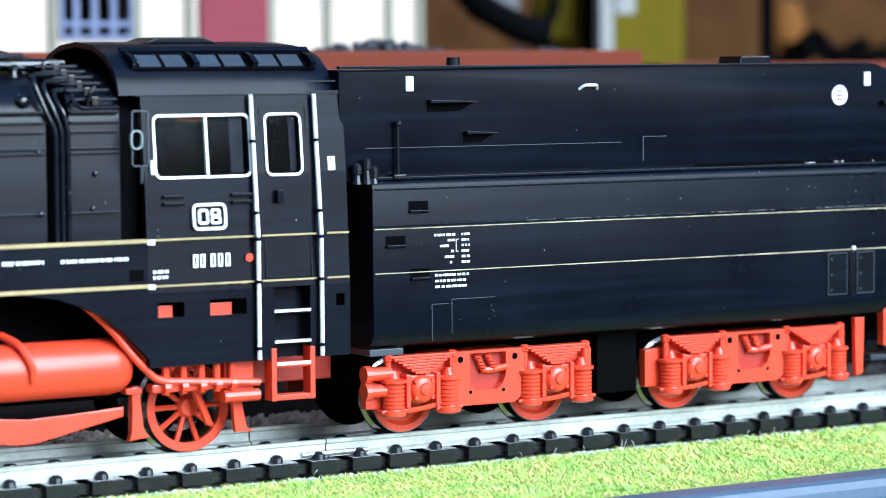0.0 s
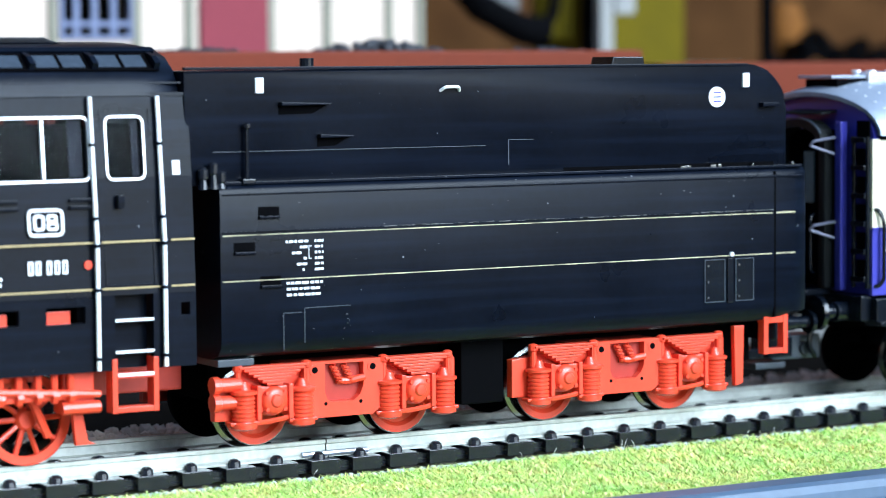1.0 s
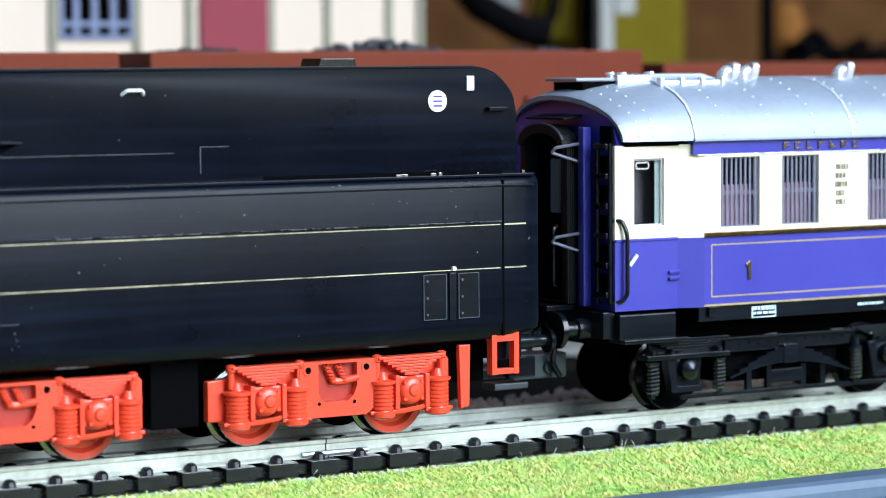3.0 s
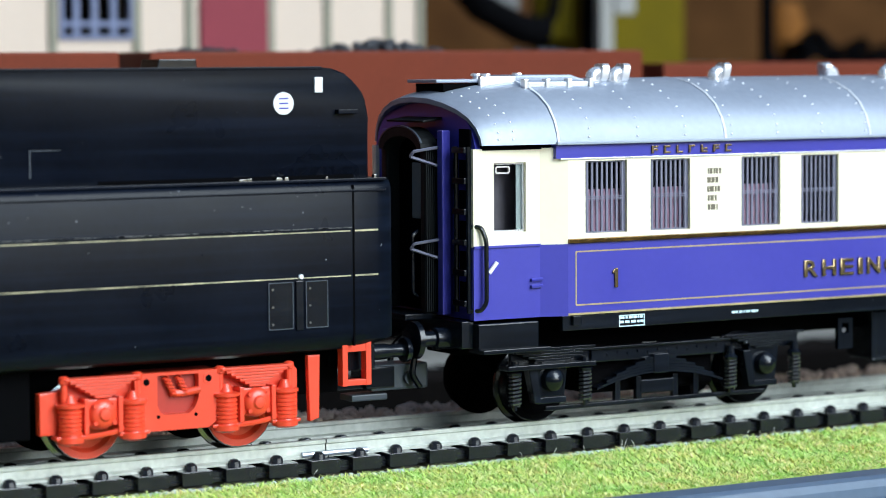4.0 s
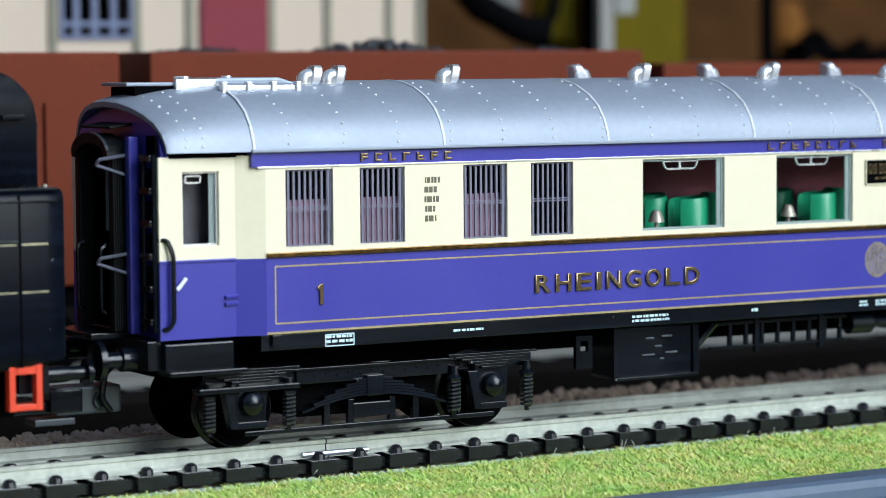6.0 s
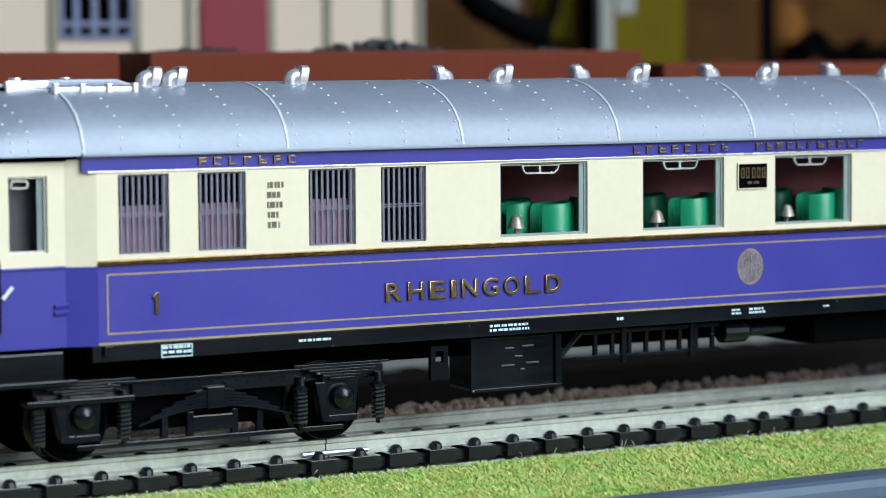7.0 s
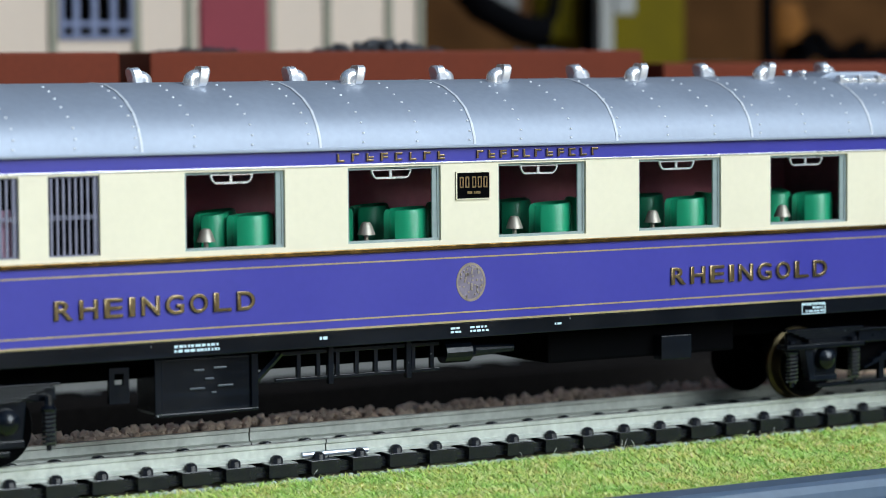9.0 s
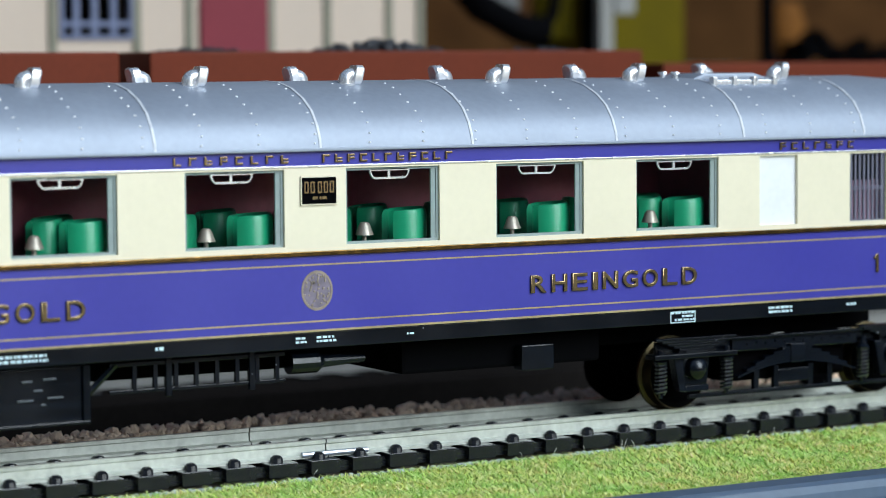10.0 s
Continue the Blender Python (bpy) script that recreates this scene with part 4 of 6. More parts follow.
def tender_bogie(xc):
    """A red cast bogie: centre plate with a window, leaf packs, spring barrels and domed axle boxes."""
    bm = B()
    prism(bm, [(xc - 20.6, 10.4), (xc - 16.5, 10.6), (xc - 16.5, 12.2), (xc + 18.6, 12.2), (xc + 19.3, 11.4), (xc + 19.3, 4.6), (xc + 14, 4.4), (xc + 12.8, 6.6), (xc + 10.8, 6.6), (xc + 9, 4.6), (xc - 9, 4.6), (xc - 10.8, 6.6), (xc - 12.8, 6.6), (xc - 14, 4.4), (xc - 20.6, 4.6)], -13.8, -12.2, 0.2)
    frame_ob = part("bogie", bm, M_RED, tender, "red bogie side frame", at=(xc, 0, 8))
    bm = B()
    outer = [(xc - 6.9, 12.4), (xc + 6.2, 12.4), (xc + 6.2, 7.4), (xc + 7.2, 6.2), (xc + 4.4, 4.2), (xc - 5.4, 4.2), (xc - 6.9, 5.6)]
    hole = [(xc - 3.5, 12.0), (xc + 2.9, 12.0), (xc + 2.9, 8.6), (xc + 2.3, 7.2), (xc + 1.3, 6.4), (xc - 2.4, 6.4), (xc - 3.1, 6.8), (xc - 3.5, 7.8)]
    ring = [[bm.verts.new((x, y, z)) for x, z in pts] for y in (-15.2, -13.8) for pts in (outer, hole)]
    for k in (0, 2):
        es = [bm.edges.new((lp[i], lp[(i + 1) % len(lp)])) for lp in (ring[k], ring[k + 1]) for i in range(len(lp))]
        bmesh.ops.triangle_fill(bm, use_beauty=True, edges=es)
    for p, q in ((ring[0], ring[2]), (ring[1], ring[3])):
        for i in range(len(p)):
            bm.faces.new((p[i], p[(i + 1) % len(p)], q[(i + 1) % len(p)], q[i]))
    part("bolster_plate", bm, M_RED, frame_ob)
    for x in (xc - 5.2, xc + 4.4):
        part("plate_ear", lathe(B(), (x, 0, 11.2), "y", ((-15.3, 0.55), (-15.3, 0.85), (-14.9, 0.85), (-14.9, 0.1)), 14), M_RED, frame_ob)
        # black disc painted as the shade of a hole
        part("ear_shade", cyl(B(), (x, -15.26, 11.2), "y", 0.5, 0.1, 12), M_DARK, frame_ob)
    # darker red sheet stands in for the shaded depth of the window
    part("window_back_shade", box(B(), xc - 3.45, xc + 2.85, -13.92, -13.82, 6.45, 11.95), M_DARKRED, frame_ob)
    for k in range(2):
        x = xc - 1.9 + 1.9 * k
        part("bolster_spring", tube(B(), [(x + 0.42 * math.cos(i * 0.785) + 0.16 * i / 5, -14.5 + 0.42 * math.sin(i * 0.785), 11.7 - 0.065 * i) for i in range(41)], 0.2, 5), M_RED, frame_ob)
    part("bolster_bar", tube(B(), bend([(xc - 1.0, -14.0, 9.3), (xc + 0.8, -14.3, 9.2), (xc + 3.2, -15.0, 9.7)]), 0.55, 8), M_RED, frame_ob)
    for x in (xc - 3.4, xc + 2.4):
        # another black disc in place of a shaded hole
        part("plate_shade", cyl(B(), (x, -15.2, 6.2), "y", 0.28, 0.12, 8), M_DARK, frame_ob)
    for ax in (-11.9, 11.9):
        x = xc + ax
        bm = B()
        lathe(bm, (x, 0, 7.3), "y", ((-16.7, 0.2), (-16.65, 0.75), (-16.3, 1.0), (-16.2, 1.55), (-15.9, 1.9), (-15.3, 2.15), (-14.6, 2.3), (-13.2, 2.4)), 18)
        part("axle_box", bm, M_RED, frame_ob, smooth=True)
        for d, z in ((-1.4, 8.5), (1.4, 8.5), (-1.4, 6.1), (1.4, 6.1)):
            part("box_bolt", cyl(B(), (x + d, -15.9, z), "y", 0.32, 0.7, 6), M_RED, frame_ob)
        part("axle_guide", box(B(), x - 2.4, x + 2.4, -15.4, -13.0, 5.6, 9.4, 0.25), M_RED, frame_ob)
        part("axle_keeper", tube(B(), bend([(x - 6.2, -15.2, 4.3), (x - 1.6, -15.3, 4.2), (x + 1.8, -15.3, 4.6), (x + 3.4, -15.2, 5.2)]), 0.38, 6), M_RED, frame_ob)
        for k in range(7):
            w = 5.6 - k * 0.72
            part("leaf", box(B(), x - w, x + w, -15.8, -13.9, 12.1 - k * 0.42, 12.46 - k * 0.42, 0.06), M_RED, frame_ob)
        for s in (-1, 1):
            part("spring_shackle", lathe(B(), (x + s * 5.5, -14.8, 9.2), "z", ((0, 0.5), (2.4, 0.5), (2.6, 0.75), (3.4, 0.75), (3.6, 0.35)), 10), M_RED, frame_ob)
            xs = x + s * 4.7
            prof = [(3.3, 0.4), (3.3, 1.3), (3.6, 1.9), (4.3, 1.9), (4.4, 1.6)]
            for k in range(6):
                z = 4.6 + k * 0.6
                prof += [(z, 1.5), (z + 0.12, 1.68), (z + 0.4, 1.68), (z + 0.52, 1.5)]
            prof += [(8.3, 1.6), (8.5, 2.0), (8.9, 2.0), (9.1, 1.0), (10.2, 0.5), (10.2, 0.2)]
            part("spring_barrel", lathe(B(), (xs, -15.0, 0), "z", prof, 14), M_RED, frame_ob, smooth=True)
            part("barrel_ledge", box(B(), xs - 2.3, xs + 2.3, -15.6, -13.6, 4.0, 4.5, 0.12), M_RED, frame_ob)
            part("spring_hanger", box(B(), x + s * 2.55 - 0.35, x + s * 2.55 + 0.35, -15.9, -13.6, 4.6, 9.6, 0.12), M_RED, frame_ob)
    # far frame and transom coloured darker, as if in shade
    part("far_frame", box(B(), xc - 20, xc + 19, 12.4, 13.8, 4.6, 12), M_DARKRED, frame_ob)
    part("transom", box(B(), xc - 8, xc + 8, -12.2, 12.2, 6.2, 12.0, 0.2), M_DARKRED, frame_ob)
    return frame_ob


b1 = tender_bogie(208.1)
for z in (9.9, 7.4):
    part("brake_cylinder", lathe(B(), (0, -14.8, z), "x", ((186.6, 0.3), (186.6, 1.3), (187.6, 1.3), (187.8, 1.0), (191, 1.0)), 14), M_RED, b1)
tender_bogie(258.1)
for x in (196.2, 220.0, 246.2, 270.0):
    wheelset(tender, x, 5.5, M_RED, M_STEEL)

# -- saloon coach --
WINDOWS_BAR = [(325.5, 333.2), (337.6, 345.1), (355.1, 362.8), (367.0, 374.6), (531.9, 539.5)]
WINDOWS_BIG = [(387.4, 403.1), (413.3, 428.9), (438.9, 454.6), (464.4, 480.1), (489.8, 505.5)]
WHITE_WIN = (513.6, 521.2)
OPEN = [(a, b, 29.4, 40.45) for a, b in WINDOWS_BAR + WINDOWS_BIG + [WHITE_WIN]]
XE = 546.0


def mirrored(bm):
    for v in bm.verts:
        v.co.y *= -1
    return bm


for s in (1, -1):
    fix = (lambda b: b) if s > 0 else mirrored
    part("cream_side", fix(wall(B(), 322.3, XE, 28.6, 40.75, OPEN, -17, -15.6)), M_CREAM, coach, "cream window band")
    part("lower_side", fix(wall(B(), 322.3, XE, 17.0, 28.0, [], -17, -15.6)), M_BLUE, coach, "violet-blue lower side")
    part("upper_band", fix(wall(B(), 320.2, XE, 40.95, 43.2, [], -17, -15.6)), M_BLUE, coach, "violet-blue band under the roof")
    part("belt_rail", fix(box(B(), 322.3, XE, -17.45, -16.6, 27.98, 28.68, 0.12)), M_BRASS, coach, "worn brass belt rail")
    part("upper_line", fix(box(B(), 321.0, XE, -17.15, -16.6, 40.72, 40.98, 0.05)), M_ALU, coach, "thin bright line")
    part("sole_bar", fix(box(B(), 321.5, XE, -16.7, -15.6, 14.6, 16.9, 0.1)), M_BLACK2, coach, "black sole bar")
    part("bottom_line", fix(box(B(), 322.3, XE, -17.08, -16.5, 17.0, 17.3)), M_GOLDLINE, coach, "gold bottom line")
part("side_flange", box(B(), 323.0, 324.5, -17.4, -16.6, 15.4, 16.9, 0.1), M_BLACK2, coach)
part("floor", box(B(), 308, XE, -14.2, 14.2, 16.9, 18.2), M_BLACK2, coach)
part("partition", box(B(), 376.5, 510.5, 4.0, 4.6, 18.2, 43.0), M_MAROON, coach, "dark maroon inner partition")
for x in (335.0, 347.5, 376.0, 384.5, 509.0, 526.0):
    part("cross_wall", box(B(), x, x + 0.6, -15.4, 15.4, 18.2, 43.0), M_MAROON, coach)
part("corridor_wall", box(B(), 322, 376, -9.0, -8.6, 18.2, 43.0), M_MAROON, coach)
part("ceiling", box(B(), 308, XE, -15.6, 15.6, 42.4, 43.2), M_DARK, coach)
# gold lining of the lower panel
ring = ring_frame(B(), 323.6, 544.0, 18.4, 26.8, 0.22, -17.06, -16.95, 0.25)
part("panel_line", ring, M_GOLDLINE, coach, "thin gold panel line")
# vestibule with its slanting side
for s in (1, -1):
    fix = (lambda b: b) if s > 0 else mirrored
    part("vestibule_top", fix(wall(B(), 306.4, 318.2, 27.9, 42.6, [(310.0, 315.7, 30.0, 40.5)], -15.5, -14.3)), M_CREAM, coach, "cream entrance door top")
    part("vestibule_side", fix(wall(B(), 306.4, 318.2, 16.9, 27.9, [], -15.5, -14.3)), M_BLUE, coach, "violet-blue entrance door")
    for z0, z1, m in ((16.9, 27.9, M_BLUE), (27.9, 42.6, M_CREAM)):
        bm = B()
        loft(bm, [[(318.2, -15.5, z), (322.29, -17.0, z), (322.29, -15.6, z), (318.2, -14.3, z)] for z in (z0, z1)])
        part("slanting_side", fix(bm), m, coach)
    part("door_ledge", fix(box(B(), 306.4, 318.2, -15.75, -15.3, 27.7, 28.1, 0.08)), M_BLUE, coach)
part("door_pane", box(B(), 309.9, 315.8, -14.7, -14.6, 29.9, 40.6), M_GLASS, coach, "entrance door glass")
# added dark grey sheet that gives the door pane its tone
part("door_sheet", box(B(), 308.5, 321.5, -11.4, -11.2, 28.0, 42.0), M_DOORSHEET, coach, "dark grey sheet added behind the door glass")
part("door_window_frame", ring_frame(B(), 310.0, 315.7, 30.0, 40.5, 0.3, -15.0, -14.4, 0.3), M_ALU, coach, "bright door window frame")
part("inner_frame", box(B(), 314.5, 315.5, -14.55, -14.4, 30.2, 40.2, 0.05), M_GREYWIN, coach)
part("window_grip", ring_frame(B(), 310.6, 313.2, 38.8, 40.0, 0.24, -15.0, -14.7, 0.4), M_ALU, coach, "bright window grip")
part("door_back", box(B(), 307.5, 322, -8.4, -8.0, 18.2, 42.4), M_DARK, coach)
part("door_handle", tube(B(), [(308.8, -16.0, 24.0), (310.2, -16.0, 25.6)], 0.32, 6), M_WHITE, coach, "bright slanting door handle")
for z in (21.6, 22.6):
    part("door_latch", tube(B(), [(316.4, -15.8, z), (318.4, -15.8, z + 0.1)], 0.3, 6), M_BLUE, coach)
part("handrail", tube(B(), bend([(306.2, -14.6, 31.0), (307.4, -16.0, 31.0), (308.1, -16.4, 29.0), (308.1, -16.4, 19.6), (307.4, -16.0, 18.4), (306.2, -14.6, 18.4)]), 0.34, 8), M_BLACK2, coach, "dark curved handrail")
# end wall with gangway
ENDARCH = [(-15.3, 42.4), (-14.2, 45.2), (-11.8, 47.8), (-7.6, 49.3), (-3.5, 49.9), (0, 50.1), (3.5, 49.9), (7.6, 49.3), (11.8, 47.8), (14.2, 45.2), (15.3, 42.4)]
for x, d in ((307.9, -0.9), (XE + 14, 0.9)):
    part("end_wall", along_x(B(), [(-15.4, 16.9)] + ENDARCH + [(15.4, 16.9)], x, x + d), M_BLUE, coach, "violet-blue end wall")
ring = B()
box(ring, 303.2, 305.6, -6.6, -5.2, 17.6, 43.0, 0.3)
box(ring, 303.2, 305.6, 5.2, 6.6, 17.6, 43.0, 0.3)
prof = [(6.6 * math.cos(a), 42.4 + 3.4 * math.sin(a)) for a in [radians(v) for v in range(0, 181, 15)]]
along_x(ring, prof + [(5.2 * math.cos(a), 42.2 + 2.2 * math.sin(a)) for a in [radians(v) for v in range(180, -1, -15)]], 302.6, 305.6)
part("gangway_bellows", ring, M_RUBBER, coach, "black gangway bellows")
for k in range(7):
    for y in (-6.9, 6.5):
        part("bellows_fold", box(B(), 303.3 + 0.34 * k, 303.5 + 0.34 * k, y, y + 0.4, 17.8, 42.6), M_RUBBER, coach)
hood = [[(x, 6.75 * math.cos(a), 42.5 + 3.55 * math.sin(a)) for a in [radians(v) for v in range(8, 173, 12)]] for x in (302.5, 302.9)]
part("hood_edge", loft(B(), [h + [(x, y * 0.96, z - 0.16) for x, y, z in h[::-1]] for h in hood]), M_GREYPAINT, coach, "grey edge of the gangway hood")
# near-black sheet, wider than the door, for the shade in the gangway
part("gangway_door", box(B(), 306.2, 306.6, -7.6, 7.6, 17.6, 44.0), M_DARK, coach)
# opaque pale pane stands in for the lit vestibule seen through
part("gangway_window", box(B(), 305.9, 306.3, -0.6, 2.0, 31.6, 40.2, 0.1), M_GREYWIN, coach, "gangway door window, pale for the lit vestibule behind")
part("end_post", box(B(), 304.7, 306.2, -9.3, -7.7, 17.4, 45.4, 0.25), M_BLUE, coach, "violet-blue end post")
part("end_post", box(B(), 304.7, 306.2, 7.7, 9.3, 17.4, 45.4, 0.25), M_BLUE, coach, "violet-blue end post")
for z in (42.2, 28.2):
    part("end_bracket", tube(B(), bend([(304.9, -8.0, z + 0.6), (301.4, -6.4, z), (301.2, -5.6, z - 0.8), (304.9, -7.6, z - 2.2)], 4, 0.25), 0.26, 6), M_GRILLE, coach, "grey gangway lever")
ladder = part("end_ladder", tube(B(), [(306.1, -11.0, 18.0), (306.1, -11.0, 43.0)], 0.4, 8), M_BLACK2, coach, "dark end ladder")
part("ladder_rail", tube(B(), [(306.1, -14.6, 18.0), (306.1, -14.6, 43.0)], 0.4, 8), M_BLACK2, ladder)
for k in range(6):
    part("rung", box(B(), 305.3, 306.6, -14.6, -11.0, 19.0 + 4.6 * k, 19.9 + 4.6 * k, 0.1), M_BLACK2, ladder)
    part("rung_plate", box(B(), 306.5, 306.8, -14.4, -11.2, 19.9 + 4.6 * k, 22.6 + 4.6 * k), M_DARK, ladder)
part("head_stock", box(B(), 304.8, 307.0, -14.6, 14.6, 12.6, 16.8, 0.2), M_BLACK2, coach)
for s in (-1, 1):
    bm = B()
    lathe(bm, (0, s * 10.0, 14.0), "x", ((306, 1.7), (302.6, 1.7), (302.4, 1.2), (299.6, 1.2), (299.6, 2.9), (298.8, 2.8), (298.6, 0.3)), 20)
    part("buffer", bm, M_BLACK2, coach, smooth=True)
part("end_step", box(B(), 306.8, 317.5, -16.2, -12.5, 12.4, 16.4, 0.25), M_BLACK2, coach, "black step box")
part("end_step_lip", box(B(), 307.2, 319.2, -17.0, -12.5, 11.8, 12.5, 0.15), M_BLACK2, coach)
bm = B()
box(bm, 296, 306, -2.4, 2.4, 5.6, 9.6, 0.4)
box(bm, 292.8, 299, -2.0, 2.0, 4.2, 5.2, 0.2)
cyl(bm, (302.5, -2.7, 7.4), "y", 1.0, 0.8, 12)
part("coupling", bm, M_GREYPAINT, coach, "dark grey plastic coupling")
for y in (-4.2, 4.2):
    part("gangway_rail", tube(B(), bend([(303.4, y, 20.0), (302.4, y, 20.6), (302.4, y, 29.4), (303.4, y, 30.0)]), 0.3, 6), M_BLACK2, coach)
part("gangway_sill", box(B(), 299.8, 305.4, -6.2, 6.2, 16.6, 17.5, 0.15), M_BLACK2, coach)
part("gangway_canopy", prism(B(), [(303.6, 46.5), (306.9, 46.9), (306.9, 47.3), (303.4, 46.8)], -5.6, 5.6, 0.1), M_RUBBER, coach)
for y in (-4.0, 3.2):
    part("brake_hose", tube(B(), bend([(304.6, y, 13.0), (302.8, y, 11.6), (302.2, y, 8.0), (303.6, y, 6.0)]), 0.5, 8), M_BLACK2, coach, "black hanging brake hose")
# roof
ROOF = [(-17.45, 43.15), (-17.2, 44.6), (-16.3, 46.7), (-14.6, 48.8), (-12.0, 50.5), (-8.5, 51.9), (-4.5, 52.75), (0, 53.0)]
ROOF = ROOF + [(-y, z) for y, z in ROOF[-2::-1]]


def roof_ring(x, k, yk, lift=0.0):
    """A cross-section of the roof; towards the ends it bows out in the middle."""
    bow = 2.4 * max(0, (318 - x) / 13) - 2.4 * max(0, (x - 2 * COACH_X + 318) / 13)
    return [(x + bow * (y / 17.45) ** 2, y * yk, 43.15 + (z - 43.15) * k + lift * (1 if z > 43.5 else 0)) for y, z in ROOF]


bm = B()
END = [(305.4, 0.75, 0.945), (306.2, 0.78, 0.955), (309, 0.85, 0.965), (313, 0.92, 0.98), (318, 0.965, 0.993), (323, 1, 1)]
loft(bm, [roof_ring(*e) for e in END] + [roof_ring(x, 1, 1) for x in range(330, 541, 15)] + [roof_ring(2 * COACH_X - x, k, q) for x, k, q in END[::-1]], closed=False, caps=False)
part("roof", bm, M_ROOF, coach, "silver-painted arched roof", smooth=True)
bm = B()
loft(bm, [roof_ring(305.4, 0.75, 0.945), roof_ring(305.0, 0.73, 0.94), roof_ring(305.0, 0.65, 0.905), roof_ring(307.0, 0.65, 0.905)], closed=False, caps=False)
part("roof_rim", bm, M_ROOF, coach, "grey roof end rim")
part("gutter", box(B(), 320, XE, -17.75, -17.3, 43.0, 43.5, 0.12), M_ROOF, coach)
for x in (320.4, 351.7, 380.8, 408.7, 434.6, 460.1, 485.9, 510.2, 534.5):
    bm = B()
    loft(bm, [[(x + d, y * 1.004, 43.18 + (z - 43.15) * 1.006 + 0.03) for y, z in ROOF] for d in (-0.2, 0.2)], closed=False, caps=False)
    part("roof_seam", bm, M_SEAM, coach, "raised roof seam")
bm = B()
pts = [Vector((0, y, z)) for y, z in ROOF[:8]]
for row in [308.5, 311.5] + [326 + 8.98 * k for k in range(24)]:
    for k in range(8):
        t = 0.7 + k * 0.72
        i = min(int(t), 6)
        p = pts[i].lerp(pts[i + 1], t - i)
        k2, q2 = (1.0, 1.0) if row > 320 else ((0.835, 0.963) if row < 310 else (0.895, 0.975))
        c = (row + 0.3 * math.sin(k) + 2.4 * max(0, (318 - row) / 13) * (p.y / 17.45) ** 2, p.y * q2, 43.15 + (p.z - 43.15) * k2 + 0.02)
        lathe(bm, c, "z", ((-0.1, 0.23), (0.06, 0.2), (0.12, 0.06)), 6)
tagged(part("rivets", bm, M_WHITE, coach, "small bright roof rivets"), kind="stuff")


def vent(x, y, turned):
    """A silver torpedo ventilator: a foot with a bent hood."""
    d = 1 if turned else -1
    bm = B()
    zr = 52.55 - 0.012 * y * y
    lathe(bm, (x - 0.8 * d, y - 0.4, zr - 0.45), "z", ((0, 1.35), (0.55, 1.35), (0.75, 1.15), (0.85, 0.4)), 14)
    foot = part("ventilator", bm, M_ALU, coach, "bright silver roof ventilator", at=(x, y, 52.4), smooth=True)
    elbow = [(x - 0.75 * d, y, zr - 0.3), (x - 0.7 * d, y, zr + 1.2), (x - 0.1 * d, y, zr + 1.55), (x + 0.9 * d, y, zr + 1.5)]
    part("hood", tube(B(), bend(elbow, 6, 0.48), 1.08, 14), M_ALU, foot, smooth=True)
    rings = []
    for u, q in ((0.15, 0.8), (0.3, 1.0), (1.45, 1.0), (1.75, 0.82)):
        rings.append([(x + (u + (zz - 1.45) * 0.2) * d, y + yy * q, zr + 1.45 + (zz - 1.45) * q) for yy, zz in round_rect(-1.4, 1.4, 0.0, 3.05, 0.8, 5)])
    part("cap", loft(B(), rings), M_ALU, foot, smooth=True)


for x in (335.5, 339.5, 359.3, 394.8, 420.5, 446.2, 471.9, 497.4, 526.0):
    vent(x, -5.0, True)
for x in (391.2, 417.0, 443.0, 468.7, 493.9, 519.5):
    vent(x, 6.0, False)
# roof hatches and walkway
part("roof_walkway", box(B(), 306.6, 317.0, -4.5, 4.5, 52.5, 53.0, 0.15), M_ROOF, coach, "grey roof end walkway")
# black block in place of the shade below the walkway
part("walkway_shade", box(B(), 308.0, 316.8, -4.2, 4.2, 49.5, 52.4), M_DARK, coach)
part("walkway_edge", box(B(), 314.0, 320.5, -5.2, -4.4, 51.8, 53.4, 0.15), M_ALU, coach)
for x0 in (320.8, 511.6):
    part("roof_hatch", prism(B(), [(x0 - 3, 52.4), (x0, 53.6), (x0 + 10, 53.6), (x0 + 14, 52.4)], -5, 5, 0.4), M_ROOF, coach, "low roof hatch")
    part("hatch_rail", box(B(), x0 - 1.0, x0 + 11.5, -8.7, -8.2, 51.7, 52.5, 0.15), M_ALU, coach, "bright hatch rail")
    for k in range(4):
        part("rail_post", box(B(), x0 - 1.2 + 4 * k, x0 - 0.4 + 4 * k, -9.1, -7.8, 51.2, 53.0, 0.12), M_ALU, coach)
    for x, y in ((x0 - 4.5, -3), (x0 - 2, 4.0), (x0 + 6, 4.5)):
        part("hatch_stud", lathe(B(), (x, y, 52.5), "z", ((0, 0.5), (0.9, 0.5), (1.0, 0.85), (1.35, 0.75)), 10), M_ALU, coach)


def tub_chair(cx, cy, r, face):
    """A chair with a wrap-round back, open towards -x (face 1) or +x (face -1)."""
    rings = []
    for k in range(17):
        a = math.radians(-150 + 300 * k / 16)
        c, s = math.cos(a) * face, math.sin(a)
        top = 34.3 - 0.5 * abs(k - 8) / 8
        q = [(r, 20), (r, top - 0.7), (r - 0.25, top - 0.1), (r - 0.6, top), (r - 0.9, top - 0.4), (r - 0.85, 20)]
        rings.append([(cx + c * u, cy + s * u, z) for u, z in q])
    seat = part("seat", loft(B(), rings), M_GREEN, coach, "green plastic armchair", smooth=True)
    part("cushion", box(B(), cx - r + 0.8, cx + r - 0.8, cy - r + 0.9, cy + r - 0.9, 20, 27.6, 0.8), M_GREEN, seat, smooth=True)


